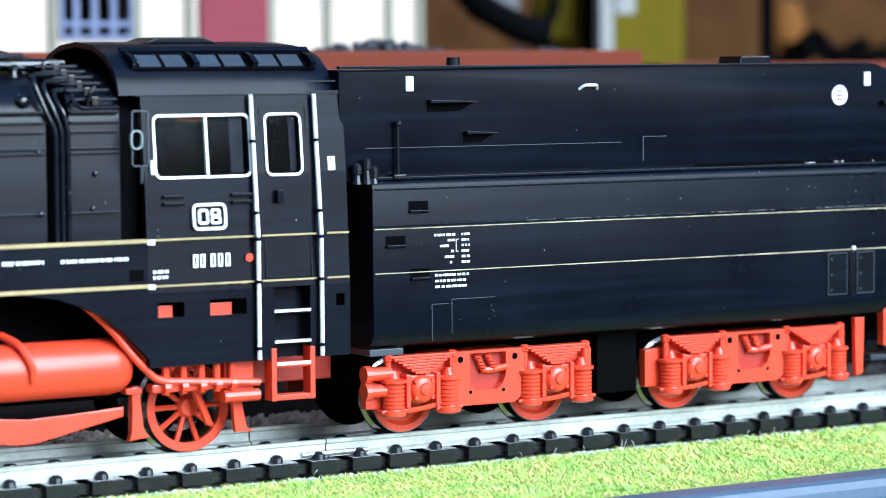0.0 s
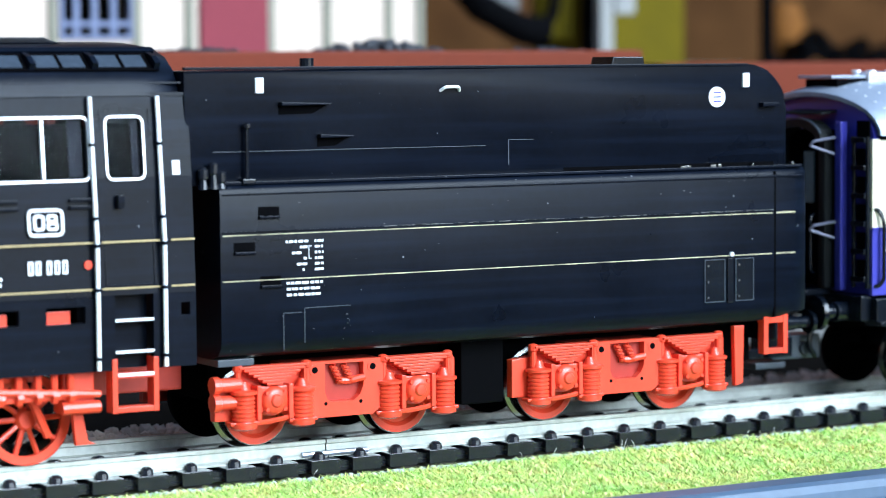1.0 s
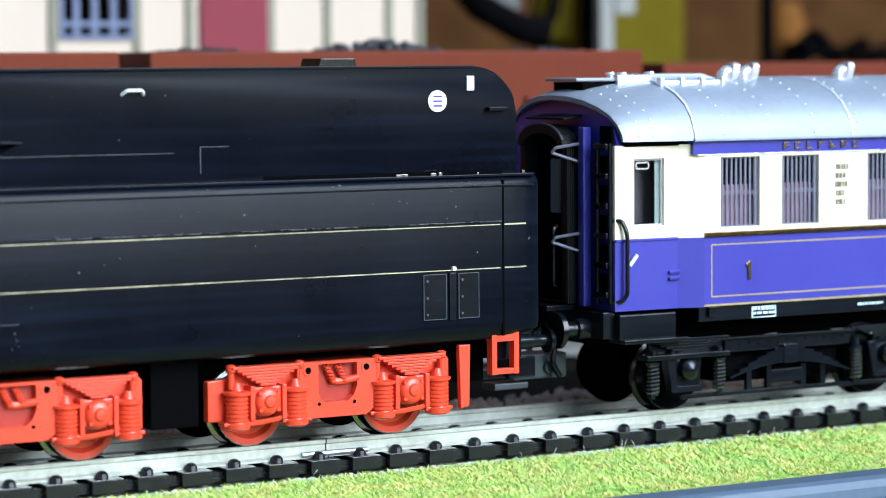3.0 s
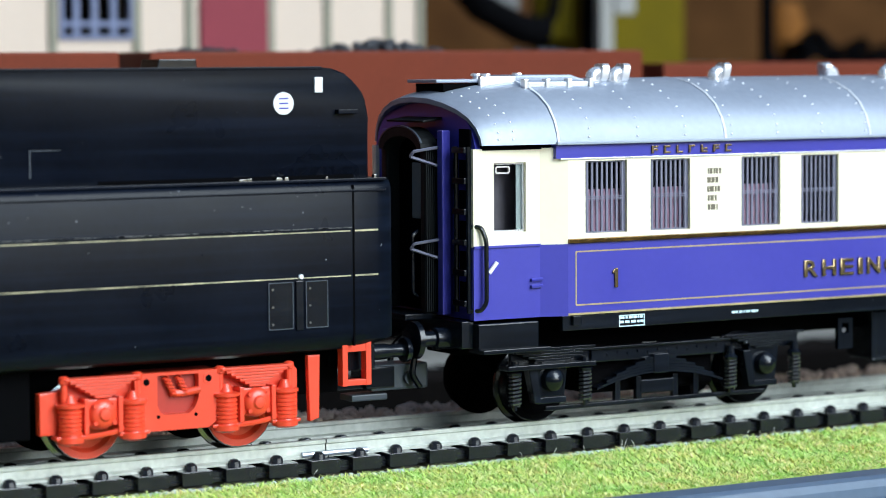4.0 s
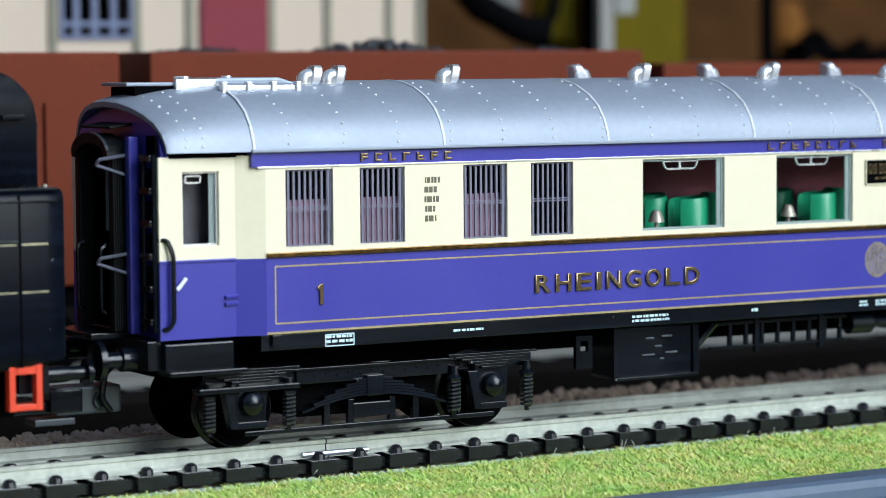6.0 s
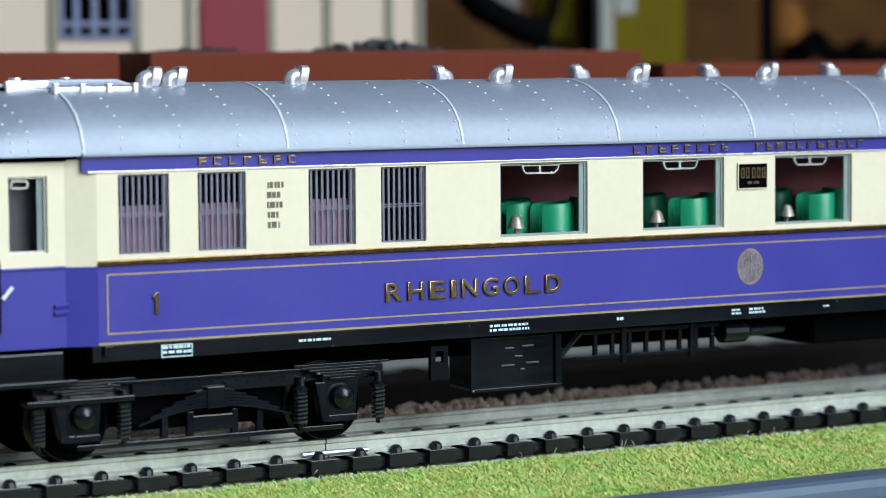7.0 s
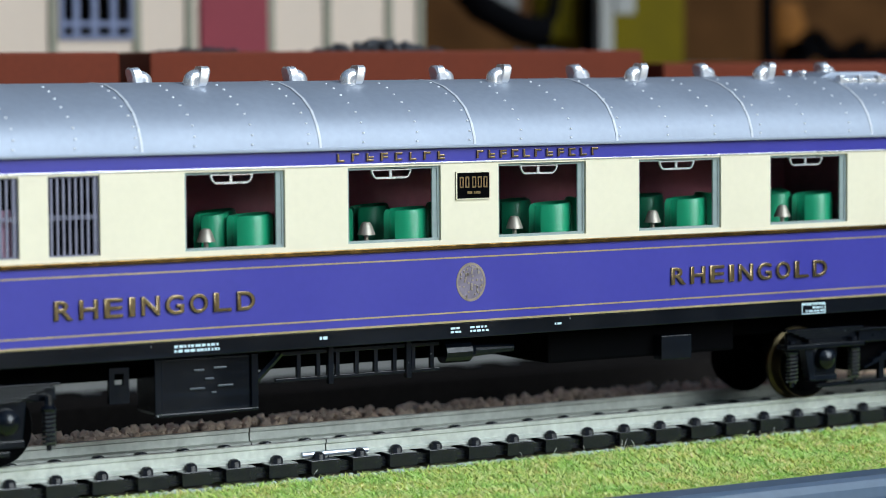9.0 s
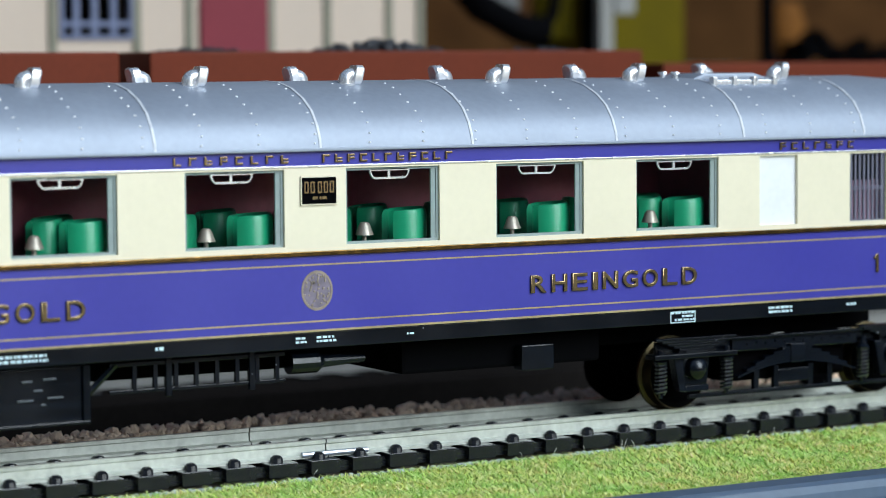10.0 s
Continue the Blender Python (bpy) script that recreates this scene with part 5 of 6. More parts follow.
# windows
for a, b in WINDOWS_BIG:
    part("window_pane", box(B(), a - 0.2, b + 0.2, -16.05, -15.95, 29.2, 40.6), M_GLASS, coach, "clear saloon window glass")
    fr = part("window_frame", ring_frame(B(), a, b, 29.4, 40.45, 0.38, -16.6, -16.05, 0.3), M_GREYWIN, coach, "grey-green window frame")
    part("frame_post", box(B(), b - 1.2, b - 0.36, -16.45, -16.1, 29.7, 40.1, 0.08), M_GREYWIN, fr)
    bm = ring_frame(B(), a + 3.9, a + 11.1, 38.7, 40.2, 0.28, -16.6, -16.3, 0.6)
    for v in bm.verts:
        v.co.x = a + 7.5 + (v.co.x - a - 7.5) * (0.78 + 0.22 * (v.co.z - 38.7) / 1.5)
    g = part("window_grip", bm, M_ALU, coach, "bright window grip")
    part("grip_bar", box(B(), a + 7.2, a + 7.6, -16.55, -16.3, 38.8, 40.1), M_ALU, g)
    end = a in (WINDOWS_BIG[0][0], WINDOWS_BIG[-1][0])
    for x, y, w, d in ((a + 10.0, -14.2, 5.6, 5.4), (a + 7.0, -9.0, 4.2, 5.0) if end else (a + 3.2, -5.0, 4.6, 5.0), (a + 10.2, -2.6, 5.2, 5.0), (a - 3.0, -4.6, 5.0, 5.0)):
        tub_chair(x + w / 2, y + d / 2, w / 2 + 0.55, -1 if x < a + 4 and not (end and y < -10) else 1)
    bm = B()
    lathe(bm, (a + 4.4, -14.4, 28.4), "z", ((0.3, 0.8), (0.9, 0.7), (1.0, 0.35), (2.0, 0.35), (2.05, 0.5), (2.1, 1.35), (3.5, 0.85), (3.9, 0.6), (4.0, 0.1)), 16)
    part("table_lamp", bm, M_LAMP, coach, "small brass table lamp", smooth=True)
    part("table", box(B(), a + 1.6, a + 7.0, -15.4, -11, 27.8, 28.4, 0.15), M_MAROON, coach)
for a, b in WINDOWS_BAR:
    part("window_pane", box(B(), a - 0.2, b + 0.2, -15.95, -15.85, 29.2, 40.6), M_GLASS, coach, "window glass behind bars")
    if a != WINDOWS_BAR[3][0]:
        part("curtain", box(B(), a - 0.1, b + 0.1, -15.0, -14.8, 29.2, 36.0), M_CURTAIN, coach, "lilac half curtain")
    # black sheet stands in for the shade behind the curtain
    part("shade_lining", box(B(), a - 0.2, b + 0.2, -14.6, -14.4, 29.0, 41.0), M_DARK, coach)
    g = part("window_grille", ring_frame(B(), a + 0.05, b - 0.05, 29.45, 40.4, 0.2, -16.5, -16.25, 0.1), M_GRILLE, coach, "grey barred window grille")
    n = 8
    for k in range(n):
        x = a + (b - a) * (k + 0.75) / (n + 0.5)
        part("bar", box(B(), x - 0.17, x + 0.17, -16.5, -16.2, 29.6, 40.3), M_GRILLE, g)
    for z in (34.6, 34.95):
        part("cross_bar", box(B(), a + 0.1, b - 0.1, -16.6, -16.45, z - 0.09, z + 0.09), M_GRILLE, g)
    part("grille_rail", box(B(), b - 0.75, b - 0.4, -16.62, -16.2, 29.6, 40.3, 0.05), M_GRILLE, g)
part("blind", box(B(), WHITE_WIN[0] - 0.1, WHITE_WIN[1] + 0.1, -16.4, -16.2, 29.3, 40.5), M_WHITE, coach, "opaque white window pane")


# letters
def letters(text, x0, x1, z0, z1, y, material, parent, label):
    """Raised letters, each a mesh of its own, spread from x0 to x1."""
    widths = {"I": 0.35, "1": 0.5}
    total = sum(widths.get(c, 1.0) for c in text) + 0.32 * (len(text) - 1)
    unit = (x1 - x0) / total
    x = x0
    for c in text:
        w = widths.get(c, 1.0) * unit
        cu = bpy.data.curves.new("letter", "FONT")
        cu.body, cu.extrude, cu.offset, cu.bevel_depth, cu.bevel_resolution = c, 0.06, -0.004, 0.025, 1
        tmp = new("letter", cu)
        me = bpy.data.meshes.new_from_object(tmp.evaluated_get(bpy.context.evaluated_depsgraph_get()))
        bpy.data.objects.remove(tmp)
        co = np.array([v.co[:] for v in me.vertices])
        lo, hi = co.min(0), co.max(0)
        for v in me.vertices:
            v.co = ((x + (v.co.x - lo[0]) / (hi[0] - lo[0]) * w - BASE[parent.name].x) * MM, (y - (v.co.z - lo[2]) * 2.5) * MM, (z0 + (v.co.y - lo[1]) / (hi[1] - lo[1]) * (z1 - z0)) * MM)
        me.materials.clear()
        me.materials.append(material)
        ob = new("letter", me)
        ob.parent, ob["label"] = parent, label
        x += w + 0.32 * unit


letters("RHEINGOLD", 367.5, 398.0, 20.75, 23.45, -16.97, M_GOLD, coach, "raised gilt letter")
letters("RHEINGOLD", 470.3, 501.1, 20.75, 23.45, -16.97, M_GOLD, coach, "raised gilt letter")
for x in (330.3, 536.8):
    bm = prism(B(), [(x + 0.45, 20.9), (x + 1.0, 20.9), (x + 1.0, 23.9), (x + 0.6, 23.9), (x + 0.05, 23.45), (x + 0.05, 23.05), (x + 0.45, 23.2)], -17.3, -16.95, 0.06)
    part("class_numeral", bm, M_GOLD, coach, "raised gilt class numeral")
# company names: bars of the letters' size
for x0, n, step in ((337.7, 7, 2.35), (411.5, 8, 2.4), (435.0, 11, 2.05), (517.5, 7, 2.3)):
    for k in range(n):
        x = x0 + k * step
        bm = B()
        box(bm, x, x + 0.32, -17.3, -16.95, 41.35, 42.55, 0.05)
        for z in ((41.35, 42.25), (42.25,), (41.8, 42.25), (41.35,), (41.35, 41.8))[(k * 3 + n) % 5]:
            box(bm, x + 0.33, x + 1.2, -17.25, -16.95, z, z + 0.28, 0.05)
        part("letter_bar", bm, M_GOLD, coach, "small raised gilt bars")
# oval emblem
bm = B()
for k, (ra, rb, y) in enumerate(((2.6, 2.95, -17.06),)):
    rim = [[(434.0 + ra * f * math.cos(a), d, 22.95 + rb * f * math.sin(a)) for a in [2 * math.pi * i / 32 for i in range(32)]] for f, d in ((1.0, -16.95), (0.98, y), (0.86, y), (0.84, -16.97))]
    loft(bm, rim, caps=False)
part("emblem_ground", loft(B(), [[(434.0 + 2.4 * math.cos(a), y, 22.95 + 2.75 * math.sin(a)) for a in [2 * math.pi * i / 32 for i in range(32)]] for y in (-16.96, -17.02)]), M_EMBLEMBASE, coach)
em = part("oval_emblem", bm, M_EMBLEM, coach, "oval gilt emblem")
rng = random.Random(17)
for k in range(46):
    u, w = rng.uniform(-2.1, 2.1), rng.uniform(-2.4, 2.4)
    if (u / 2.2) ** 2 + (w / 2.5) ** 2 < 1:
        part("relief_bar", box(B(), 434.0 + u - 0.14, 434.0 + u + 0.14, -17.12, -16.95, 22.95 + w - rng.uniform(0.1, 0.35), 22.95 + w + 0.12, 0.04), M_EMBLEM, em)
# number plate and inscriptions
plate = part("number_plate", box(B(), 431.4, 437.3, -17.2, -16.9, 35.3, 39.4, 0.05), M_DARK, coach, "black number plate with gilt bars")
part("plate_border", ring_frame(B(), 431.4, 437.3, 35.3, 39.4, 0.14, -17.3, -17.15, 0.2), M_CREAM, plate)
for k in range(5):
    x = 431.95 + k * 0.98 + (0.2 if k > 1 else 0)
    part("number_bar", ring_frame(B(), x, x + 0.72, 37.0, 38.7, 0.22, -17.32, -17.15, 0.12, 2), M_GOLD, plate)
part("number_bar", bars(B(), 433.3, 435.6, 35.8, 36.5, -17.2, 1, random.Random(2)), M_GOLD, plate)
rng = random.Random(31)
bm = B()
for k, (x0, x1) in enumerate(((348.5, 351.3), (348.4, 350.8), (348.4, 351.0), (348.5, 350.2), (348.5, 350.4))):
    bars(bm, x0, x1, 37.3 - 1.42 * k, 38.8 - 1.42 * k, -17.0, 1, rng)
tagged(part("inscription", bm, M_PRINT, coach, "small dark inscription bars"), kind="stuff")
for x0, x1, z0, z1, rows in ((332.0, 336.4, 14.95, 16.3, 2), (353.4, 358.6, 15.4, 16.0, 1), (385.6, 392.6, 15.0, 16.3, 2), (408.6, 410.2, 15.4, 16.2, 1), (430.6, 432.6, 15.2, 16.3, 2), (434.0, 437.2, 15.2, 16.3, 2), (449.0, 450.2, 15.5, 16.0, 1), (496.6, 501.0, 14.8, 16.4, 3), (515.6, 520.4, 15.0, 16.3, 2), (531.5, 533.5, 15.5, 16.1, 1)):
    tagged(part("inscription", bars(B(), x0, x1, z0, z1, -16.7, rows, rng), M_LABEL, coach, "pale blue inscription bars"), kind="stuff")
for x0, x1 in ((331.8, 336.6), (496.4, 501.2)):
    part("inscription_border", ring_frame(B(), x0, x1, 14.7, 16.5, 0.14, -16.78, -16.65, 0.1), M_LABEL, coach)
# underframe
part("underframe", box(B(), 310, XE, -5, 5, 10.5, 16.8, 0.3), M_DARK, coach)
part("battery_box", box(B(), 383.5, 399.3, -14.6, -8, 6.2, 14.4, 0.5), M_BLACK2, coach, "black battery box")
for x0, x1, z0, z1 in ((383.3, 384.4, 6.4, 14.2), (398.4, 399.5, 6.4, 14.2), (383.3, 399.5, 6.0, 6.5)):
    part("box_flange", box(B(), x0, x1, -15.1, -14.4, z0, z1, 0.12), M_BLACK2, coach)
for x, z, w in ((389.5, 12.2, 1.6), (392.6, 12.4, 2.0), (388.8, 9.6, 2.4), (393.2, 9.8, 2.4), (391.2, 10.9, 1.4), (392.2, 8.9, 0.8)):
    part("box_latch", box(B(), x, x + w, -14.85, -14.6, z, z + 0.3, 0.1), M_GREYPAINT, coach)
bm = wall(B(), 376.6, 379.6, 8.4, 13.4, [(377.4, 378.8, 11.0, 12.6)], -14.6, -13.8)
part("hanger_bracket", bm, M_BLACK2, coach)
tr = part("truss", box(B(), 403.0, 430.5, -13.6, -13.0, 9.6, 10.1, 0.08), M_BLACK2, coach, "black underframe truss")
part("truss_bar", box(B(), 403.0, 430.5, -13.6, -13.0, 13.4, 14.0, 0.08), M_BLACK2, tr)
for k in range(8):
    part("truss_post", box(B(), 406.5 + 3.2 * k, 407.1 + 3.2 * k, -13.6, -13.0, 10.0, 13.5), M_BLACK2, tr)
part("truss_strut", tube(B(), [(398.8, -13.3, 9.0), (404.0, -13.3, 13.8)], 0.5, 6), M_BLACK2, tr)
for x in (411.5, 424.6):
    part("truss_hanger", box(B(), x, x + 0.9, -13.9, -13.0, 8.8, 14.4, 0.1), M_BLACK2, tr)
part("brake_cylinder", lathe(B(), (0, -12.5, 12.2), "x", ((431.5, 0.3), (431.5, 1.7), (436, 1.7), (437, 1.0), (444, 0.6), (444, 0.2)), 14), M_BLACK2, coach)
part("equipment_box", box(B(), 450.5, 486, -12.5, 12.5, 9.2, 14.4, 0.5), M_DARK, coach)
part("tool_box", box(B(), 470.2, 476.0, -14.8, -12.4, 8.7, 12.6, 0.2), M_BLACK2, coach)


def coach_bogie(xc, wheel_material):
    """A black bogie: beam frame, leaf and coil springs, axle boxes, truss bar."""
    wb = 20.3
    bm = B()
    box(bm, xc - 12.6, xc + 13.0, -14.2, -13.2, 9.1, 11.3, 0.2)
    box(bm, xc - 27, xc + 28, -13.6, -12.8, 9.4, 11.4, 0.2)
    frame_ob = part("bogie", bm, M_BLACK2, coach, "black sprung bogie", at=(xc, 0, 8))
    part("frame_lip", box(B(), xc - 14.0, xc + 14.0, -14.9, -13.6, 11.2, 11.55, 0.08), M_BLACK2, frame_ob)
    part("end_lip", box(B(), xc - 29.0, xc - 13.0, -16.2, -13.4, 8.9, 9.7, 0.15), M_BLACK2, frame_ob)
    for k in range(14):
        part("rivet", cyl(B(), (xc - 9.6 + 1.9 * k, -14.3, 10.2 + 0.3 * (k % 2)), "y", 0.2, 0.3, 6), M_BLACK2, frame_ob)
    part("truss_bar", box(B(), xc - 21, xc + 21, -14.2, -13.4, 2.2, 2.9, 0.12), M_BLACK2, frame_ob)
    for k in range(6):
        w = 12.0 - 1.8 * k
        n = 8
        lower = [(xc - w + 2 * w * i / n, 4.9 + k * 0.42 + 2.1 * (1 - ((i - n / 2) / (n / 2)) ** 2 * (w / 12.0) ** 2)) for i in range(n + 1)]
        part("leaf", prism(B(), lower + [(x, z + 0.36) for x, z in lower[::-1]], -14.9, -13.5), M_BLACK2, frame_ob)
    part("spring_buckle", box(B(), xc - 1.4, xc + 1.4, -15.1, -13.3, 6.8, 9.9, 0.15), M_BLACK2, frame_ob)
    for x in (-3.5, 3.5, 7.5, -7.5):
        part("brake_hanger", box(B(), xc + x - 0.5, xc + x + 0.5, -13.9, -13.0, 2.6, 6.4, 0.1), M_BLACK2, frame_ob)
    part("brake_block", box(B(), xc - 3.2, xc + 3.2, -14.0, -12.8, 3.6, 5.8, 0.2), M_BLACK2, frame_ob)
    for s in (-1, 1):
        x = xc + s * wb
        part("axle_box", lathe(B(), (x, 0, 7.1), "y", ((-16.6, 0.2), (-16.4, 1.0), (-15.7, 1.7), (-14.6, 1.9), (-13.2, 1.9)), 18), M_BLACK2, frame_ob, smooth=True)
        part("axle_guard", prism(B(), [(x - 3.2, 11.4), (x + 3.2, 11.4), (x + 2.4, 4.4), (x - 2.4, 4.4)], -14.6, -13.6, 0.15), M_BLACK2, frame_ob)
        part("guard_strap", box(B(), x - 2.6, x + 2.6, -14.8, -13.6, 3.4, 4.4, 0.12), M_BLACK2, frame_ob)
        for k in range(6):
            w = 7.8 - 1.15 * k
            part("leaf", box(B(), x - w, x + w, -15.2, -13.6, 11.7 - 0.42 * k, 12.05 - 0.42 * k, 0.06), M_BLACK2, frame_ob)
        part("guard_leg", prism(B(), [(x - 4.6, 9.4), (x - 3.0, 9.4), (x - 2.2, 3.6), (x - 3.4, 3.6)], -15.4, -13.6, 0.15), M_BLACK2, frame_ob)
        for d in (-6.6, 6.2):
            part("coil_spring", coil(B(), x + d, -14.6, 3.4, 8.2, 0.85, 8, 0.26), M_SPRING, frame_ob)
            part("spring_rod", cyl(B(), (x + d, -14.6, 6.4), "z", 0.4, 7.4, 6), M_BLACK2, frame_ob)
            part("spring_cup", lathe(B(), (x + d, -14.6, 8.1), "z", ((0, 1.1), (0.4, 1.2), (0.9, 0.7), (2.2, 0.6)), 10), M_BLACK2, frame_ob)
    part("cross_beam", box(B(), xc - 12, xc + 12, -12, 12, 4, 9, 0.5), M_DARK, frame_ob)
    for s in (-1, 1):
        wheelset(coach, xc + s * wb + 0.4, 5.5, M_DARK, wheel_material)


coach_bogie(341.0, M_BLACK2)
coach_bogie(522.9, M_BRONZE)

# ---- beyond the track: wagons on the next road, a building, machines, a plain backdrop ----
def coal_wagon(x0, x1, y, ztop, label, loaded=True):
    w = thing("coal_wagon", label, "goods wagon", ((x0 + x1) / 2, y, 4), "wagons behind the train")
    bm = B()
    box(bm, x0, x1, y, y + 30, 16, ztop, 0.5)
    part("wagon_body", bm, M_BROWN, w)
    n = max(int((x1 - x0) / 13), 2)
    for k in range(n + 1):
        x = x0 + (x1 - x0 - 1.6) * k / n
        part("stanchion", box(B(), x, x + 1.6, y - 0.9, y, 16, ztop - 9, 0.2), M_BROWN, w)
    part("underframe", box(B(), x0 + 1, x1 - 1, y + 2, y + 28, 12, 16), M_DARK, w)
    for x in (x0 + 12, x1 - 12):
        part("wheel", cyl(B(), (x, y + 6, 5.2), "y", 5.5, 3, 20), M_DARK, w)
    if loaded:
        rng = random.Random(int(x0))
        bm = B()
        for k in range(330):
            x, d = rng.uniform(x0 + 3, x1 - 3), rng.uniform(3, 27)
            r = rng.uniform(0.8, 1.7)
            u = (x - x0) / (x1 - x0)
            z = ztop - 1.8 + 3.2 * math.sin(u * math.pi * 2.6 + 0.6) ** 2 * math.sin(u * math.pi) * math.sin(d / 30 * math.pi)
            m = Matrix.Translation((x, y + d, z)) @ Euler((rng.random() * 6, rng.random() * 6, 0)).to_matrix().to_4x4()
            bmesh.ops.create_icosphere(bm, subdivisions=1, radius=r, matrix=m)
        tagged(part("coal_load", bm, M_COAL, w, "heaped dark coal"), kind="stuff")
    return w


coal_wagon(60, 194.5, 90, 58.0, "red-brown open wagon with a low coal load behind the train", False)
coal_wagon(200.5, 309.5, 90, 58.0, "red-brown open wagon heaped with dark coal")
coal_wagon(316.0, 452.0, 92, 55.3, "lower red-brown open wagon behind the train", False)
solo("rear_platform", box(B(), -200, 900, 76, 180, -9.4, -4.2, 0.4), M_STONE, "bed under the rear track, coloured near-black for shade", kind="structure")
rear = thing("rear_track", "pale rails of the next track, out of focus", "track", (300, 100, -4))
for yc in (96.0, 112.5):
    part("rail", along_x(B(), [(y * 1.2 + yc, z * 1.2 - 0.8) for y, z in RAIL], -200, 900), M_PALE, rear, "pale rail")
for k in range(60):
    part("sleeper", box(B(), 60 + 9.0 * k, 64 + 9.0 * k, 90, 118, -4.3, -3.8), M_SLEEPER, rear)

# building
bld = thing("station_building", "cream model building with timber posts, blue-framed window and maroon door", "building", (250, 200, 0))
part("wall", wall(B(), 120, 322, 3.6, 110, [(228.4, 245.6, 62.0, 92)], 200, 206), M_PLASTER, bld, "cream plaster wall")
part("plinth", box(B(), 120, 322, 199, 206, -9.4, 3.6), M_STONE, bld)
for x in (226.4, 246.8, 259.8, 280.6, 295.6, 312.2, 320.8):
    part("timber_post", box(B(), x - 1.0, x + 1.0, 199.2, 200.0, 20, 110, 0.2), M_TIMBER, bld, "greyish timber post")
wn_ = part("window", ring_frame(B(), 228.0, 246.0, 61.4, 92.4, 1.0, 199.4, 200.6, 0.4), M_BLUEFRAME, bld, "blue-grey barred window")
for x in (232.2, 236.6, 241.2):
    part("glazing_bar", box(B(), x - 0.7, x + 0.7, 199.7, 200.5, 62, 92), M_BLUEFRAME, wn_)
for z in (65.0, 74.5, 84.0):
    part("glazing_bar", box(B(), 228.8, 245.2, 199.8, 200.6, z - 0.6, z + 0.6), M_BLUEFRAME, wn_)
part("pane", box(B(), 228.4, 245.6, 201.2, 201.6, 62, 92), M_SMOKED, wn_)
# black block in place of an unlit room
part("room_shade_block", box(B(), 222, 252, 206.2, 240, 40, 100), M_DARK, bld)
part("door", box(B(), 262.4, 279.6, 198.8, 200.0, 20, 110, 0.3), M_MAROONDOOR, bld, "maroon plank door")
part("roof", prism(B(), [(110, 110), (332, 110), (332, 113), (110, 113)], 190, 320, 0.5), M_TIMBER, bld)
for x0, x1 in ((120, 126), (316, 322)):
    part("side_wall", box(B(), x0, x1, 206, 300, 3.6, 110), M_PLASTER, bld)

# machines and posts far behind
crane = thing("yellow_crane", "yellow-green model crane with a black jib, out of focus", "crane", (421, 290, 3))
part("crane_body", box(B(), 422, 457, 280, 310, 44, 120, 2), M_YELLOW, crane)
part("jib", tube(B(), [(369, 268, 82), (381, 270, 71), (395, 272, 65), (403, 273, 64)], 4.4, 10), M_DARK, crane)
part("jib", tube(B(), [(403, 273, 64.5), (407, 274, 70), (409, 275, 80)], 1.8, 10), M_DARK, crane)
part("hook_block", box(B(), 385, 397, 275, 279, 69, 90, 1.5), M_COALGREY, crane)
part("mast", tube(B(), [(417, 272, 40), (417.5, 272, 66), (418, 272, 100)], 2.2, 10), M_DARK, crane)
part("chassis", box(B(), 369, 481, 282, 308, 3, 55, 1.5), M_COALGREY, crane)
part("panel", box(B(), 405, 417, 279, 281, 62, 95, 1), M_YELLOW, crane)
sig = thing("white_signal_post", "pale signal post, out of focus", "signal", (418, 262, 3))
part("post", box(B(), 415, 419.4, 262, 265, 3, 78, 0.4), M_PALE, sig)
part("board", box(B(), 419.4, 426, 261, 263, 69, 84, 0.4), M_PALE, sig)
pole = thing("dark_lamp_pole", "dark upright pole, out of focus", "pole", (502, 300, 3))
part("pole_shaft", cyl(B(), (502, 300, 60), "z", 2.3, 120, 12), M_DARK, pole)
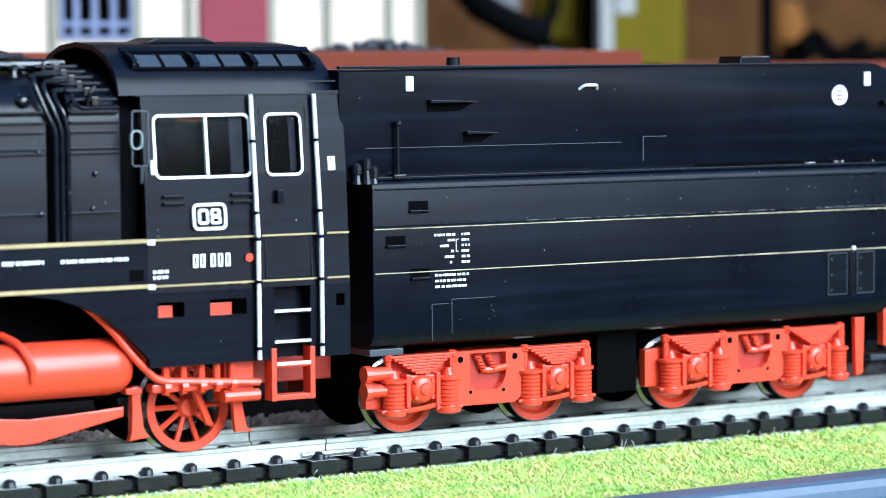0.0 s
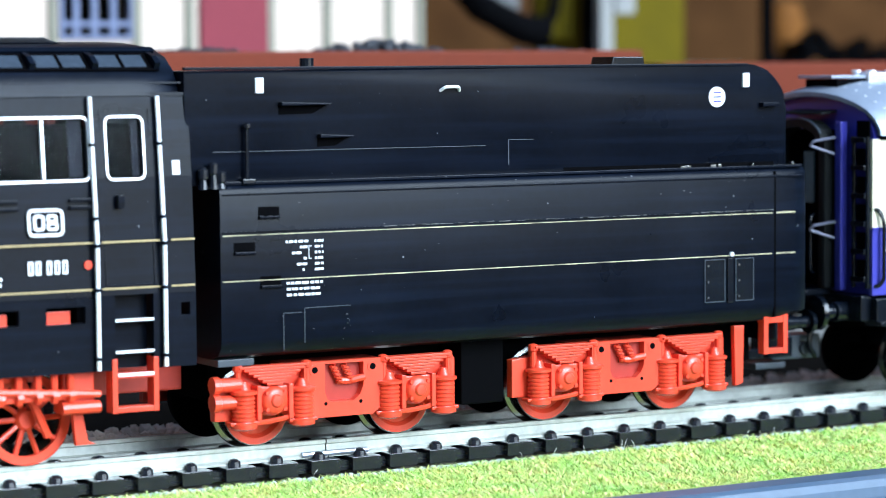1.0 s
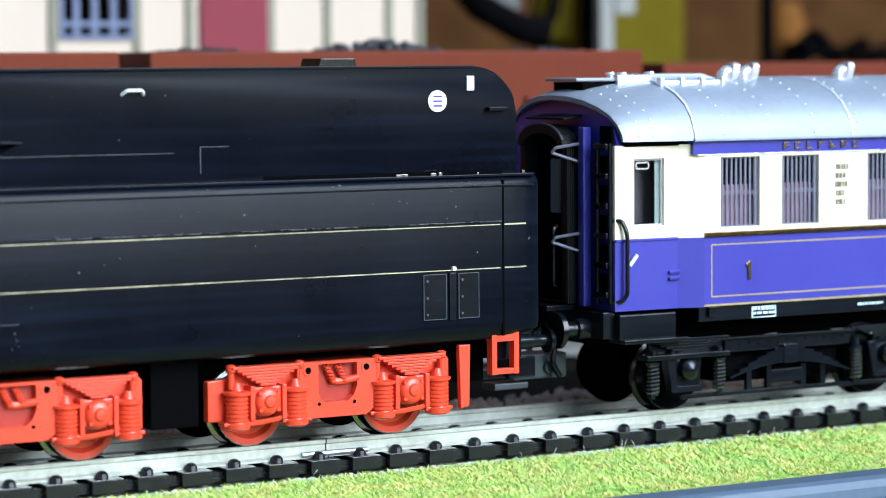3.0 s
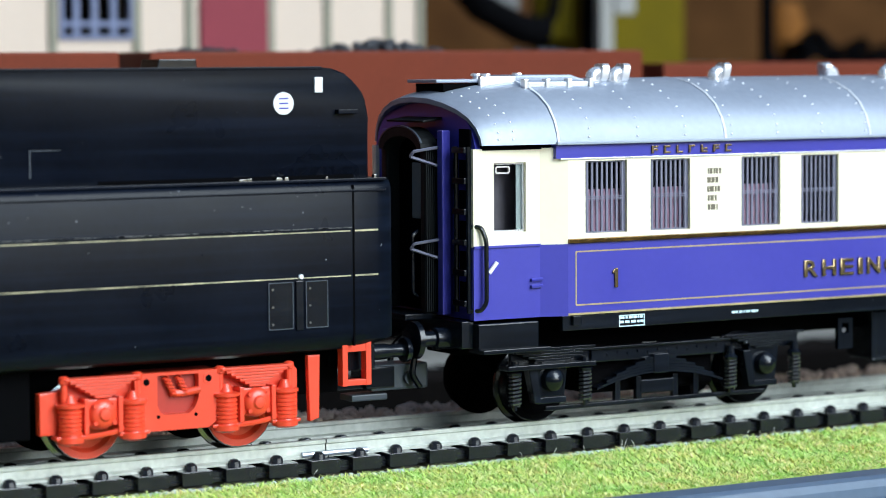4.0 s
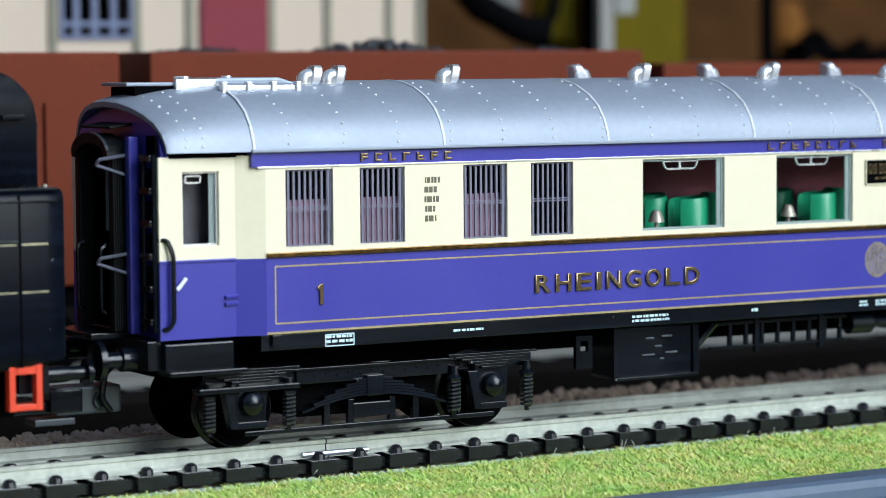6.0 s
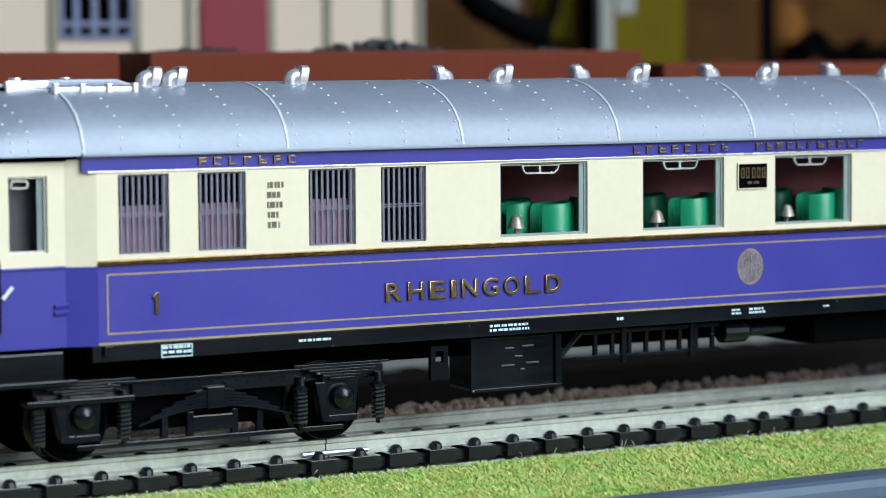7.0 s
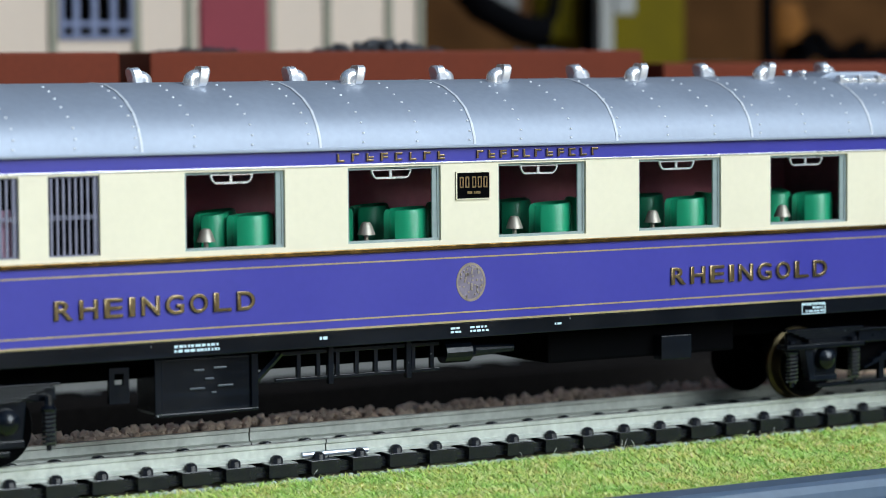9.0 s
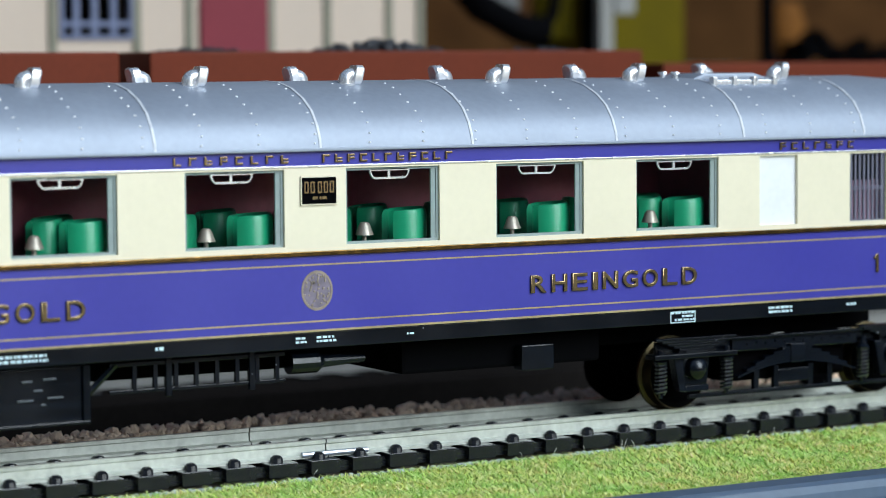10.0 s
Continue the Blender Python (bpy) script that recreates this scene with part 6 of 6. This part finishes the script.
heap = thing("dark_shrub", "dark rounded shrub, out of focus", "shrub", (520, 300, 0))
rng = random.Random(9)
for x, z, r in ((514, 58, 6), (521, 60, 5.5), (531, 56, 6.5), (541, 57, 6), (508, 52, 6), (552, 56, 7)):
    bm = B()
    for k in range(60):
        a, b, q = rng.uniform(0, 6.28), rng.uniform(0, 6.28), r * rng.uniform(0.5, 1)
        p = (x + q * math.cos(a) * math.sin(b), 300 + q * math.sin(a), z + q * math.cos(a) * math.cos(b))
        box(bm, p[0] - 1, p[0] + 1, p[1] - 1, p[1] + 1, p[2] - 0.8, p[2] + 0.8)
    part("foliage", bm, M_DARK, heap)
part("stem", cyl(B(), (520, 300, 25), "z", 2, 55, 8), M_DARK, heap)
barrel = thing("orange_barrel", "orange-brown barrel, out of focus", "barrel", (508, 315, 3))
part("barrel_body", lathe(B(), (522, 318, 50), "z", ((0, 5), (8, 7), (18, 7), (24, 5)), 18), M_ORANGE, barrel, smooth=True)
part("stand", box(B(), 512, 532, 312, 325, 3, 50, 0.5), M_DARK, barrel)
solo("backdrop", box(B(), -400, 1400, 420, 424, -9, 420), M_BACK, "plain tan-brown backdrop wall", kind="structure")

# ---- motion ----
TRAVEL = [(0.0, 0.0), (0.5, 11.9), (1.0, 24.6), (1.5, 37.4), (2.0, 50.15), (2.5, 62.9), (4.0, 101.2), (4.5, 113.95), (5.0, 126.75), (5.5, 139.6),
          (7.0, 178.4), (7.5, 191.3), (8.0, 204.2), (8.5, 217.15), (9.0, 230.2), (9.5, 243.1), (10.0, 256.1)]


def gone(t):
    for (a, p), (b, q) in zip(TRAVEL, TRAVEL[1:]):
        if a <= t <= b:
            return p + (q - p) * (t - a) / (b - a)


def motions():
    for ob, x in ((loco, LOCO_X), (tender, TENDER_X), (coach, COACH_X)):
        walk(ob, [(t, pose((x - d) * MM, 0, 0)) for t, d in TRAVEL])
    for ob, r in ROLLING:
        at = ob.location.copy()
        walk(ob, [(k * 0.2, pose(*at, 0, -math.degrees(gone(k * 0.2) / r), 0)) for k in range(51)])


motions()
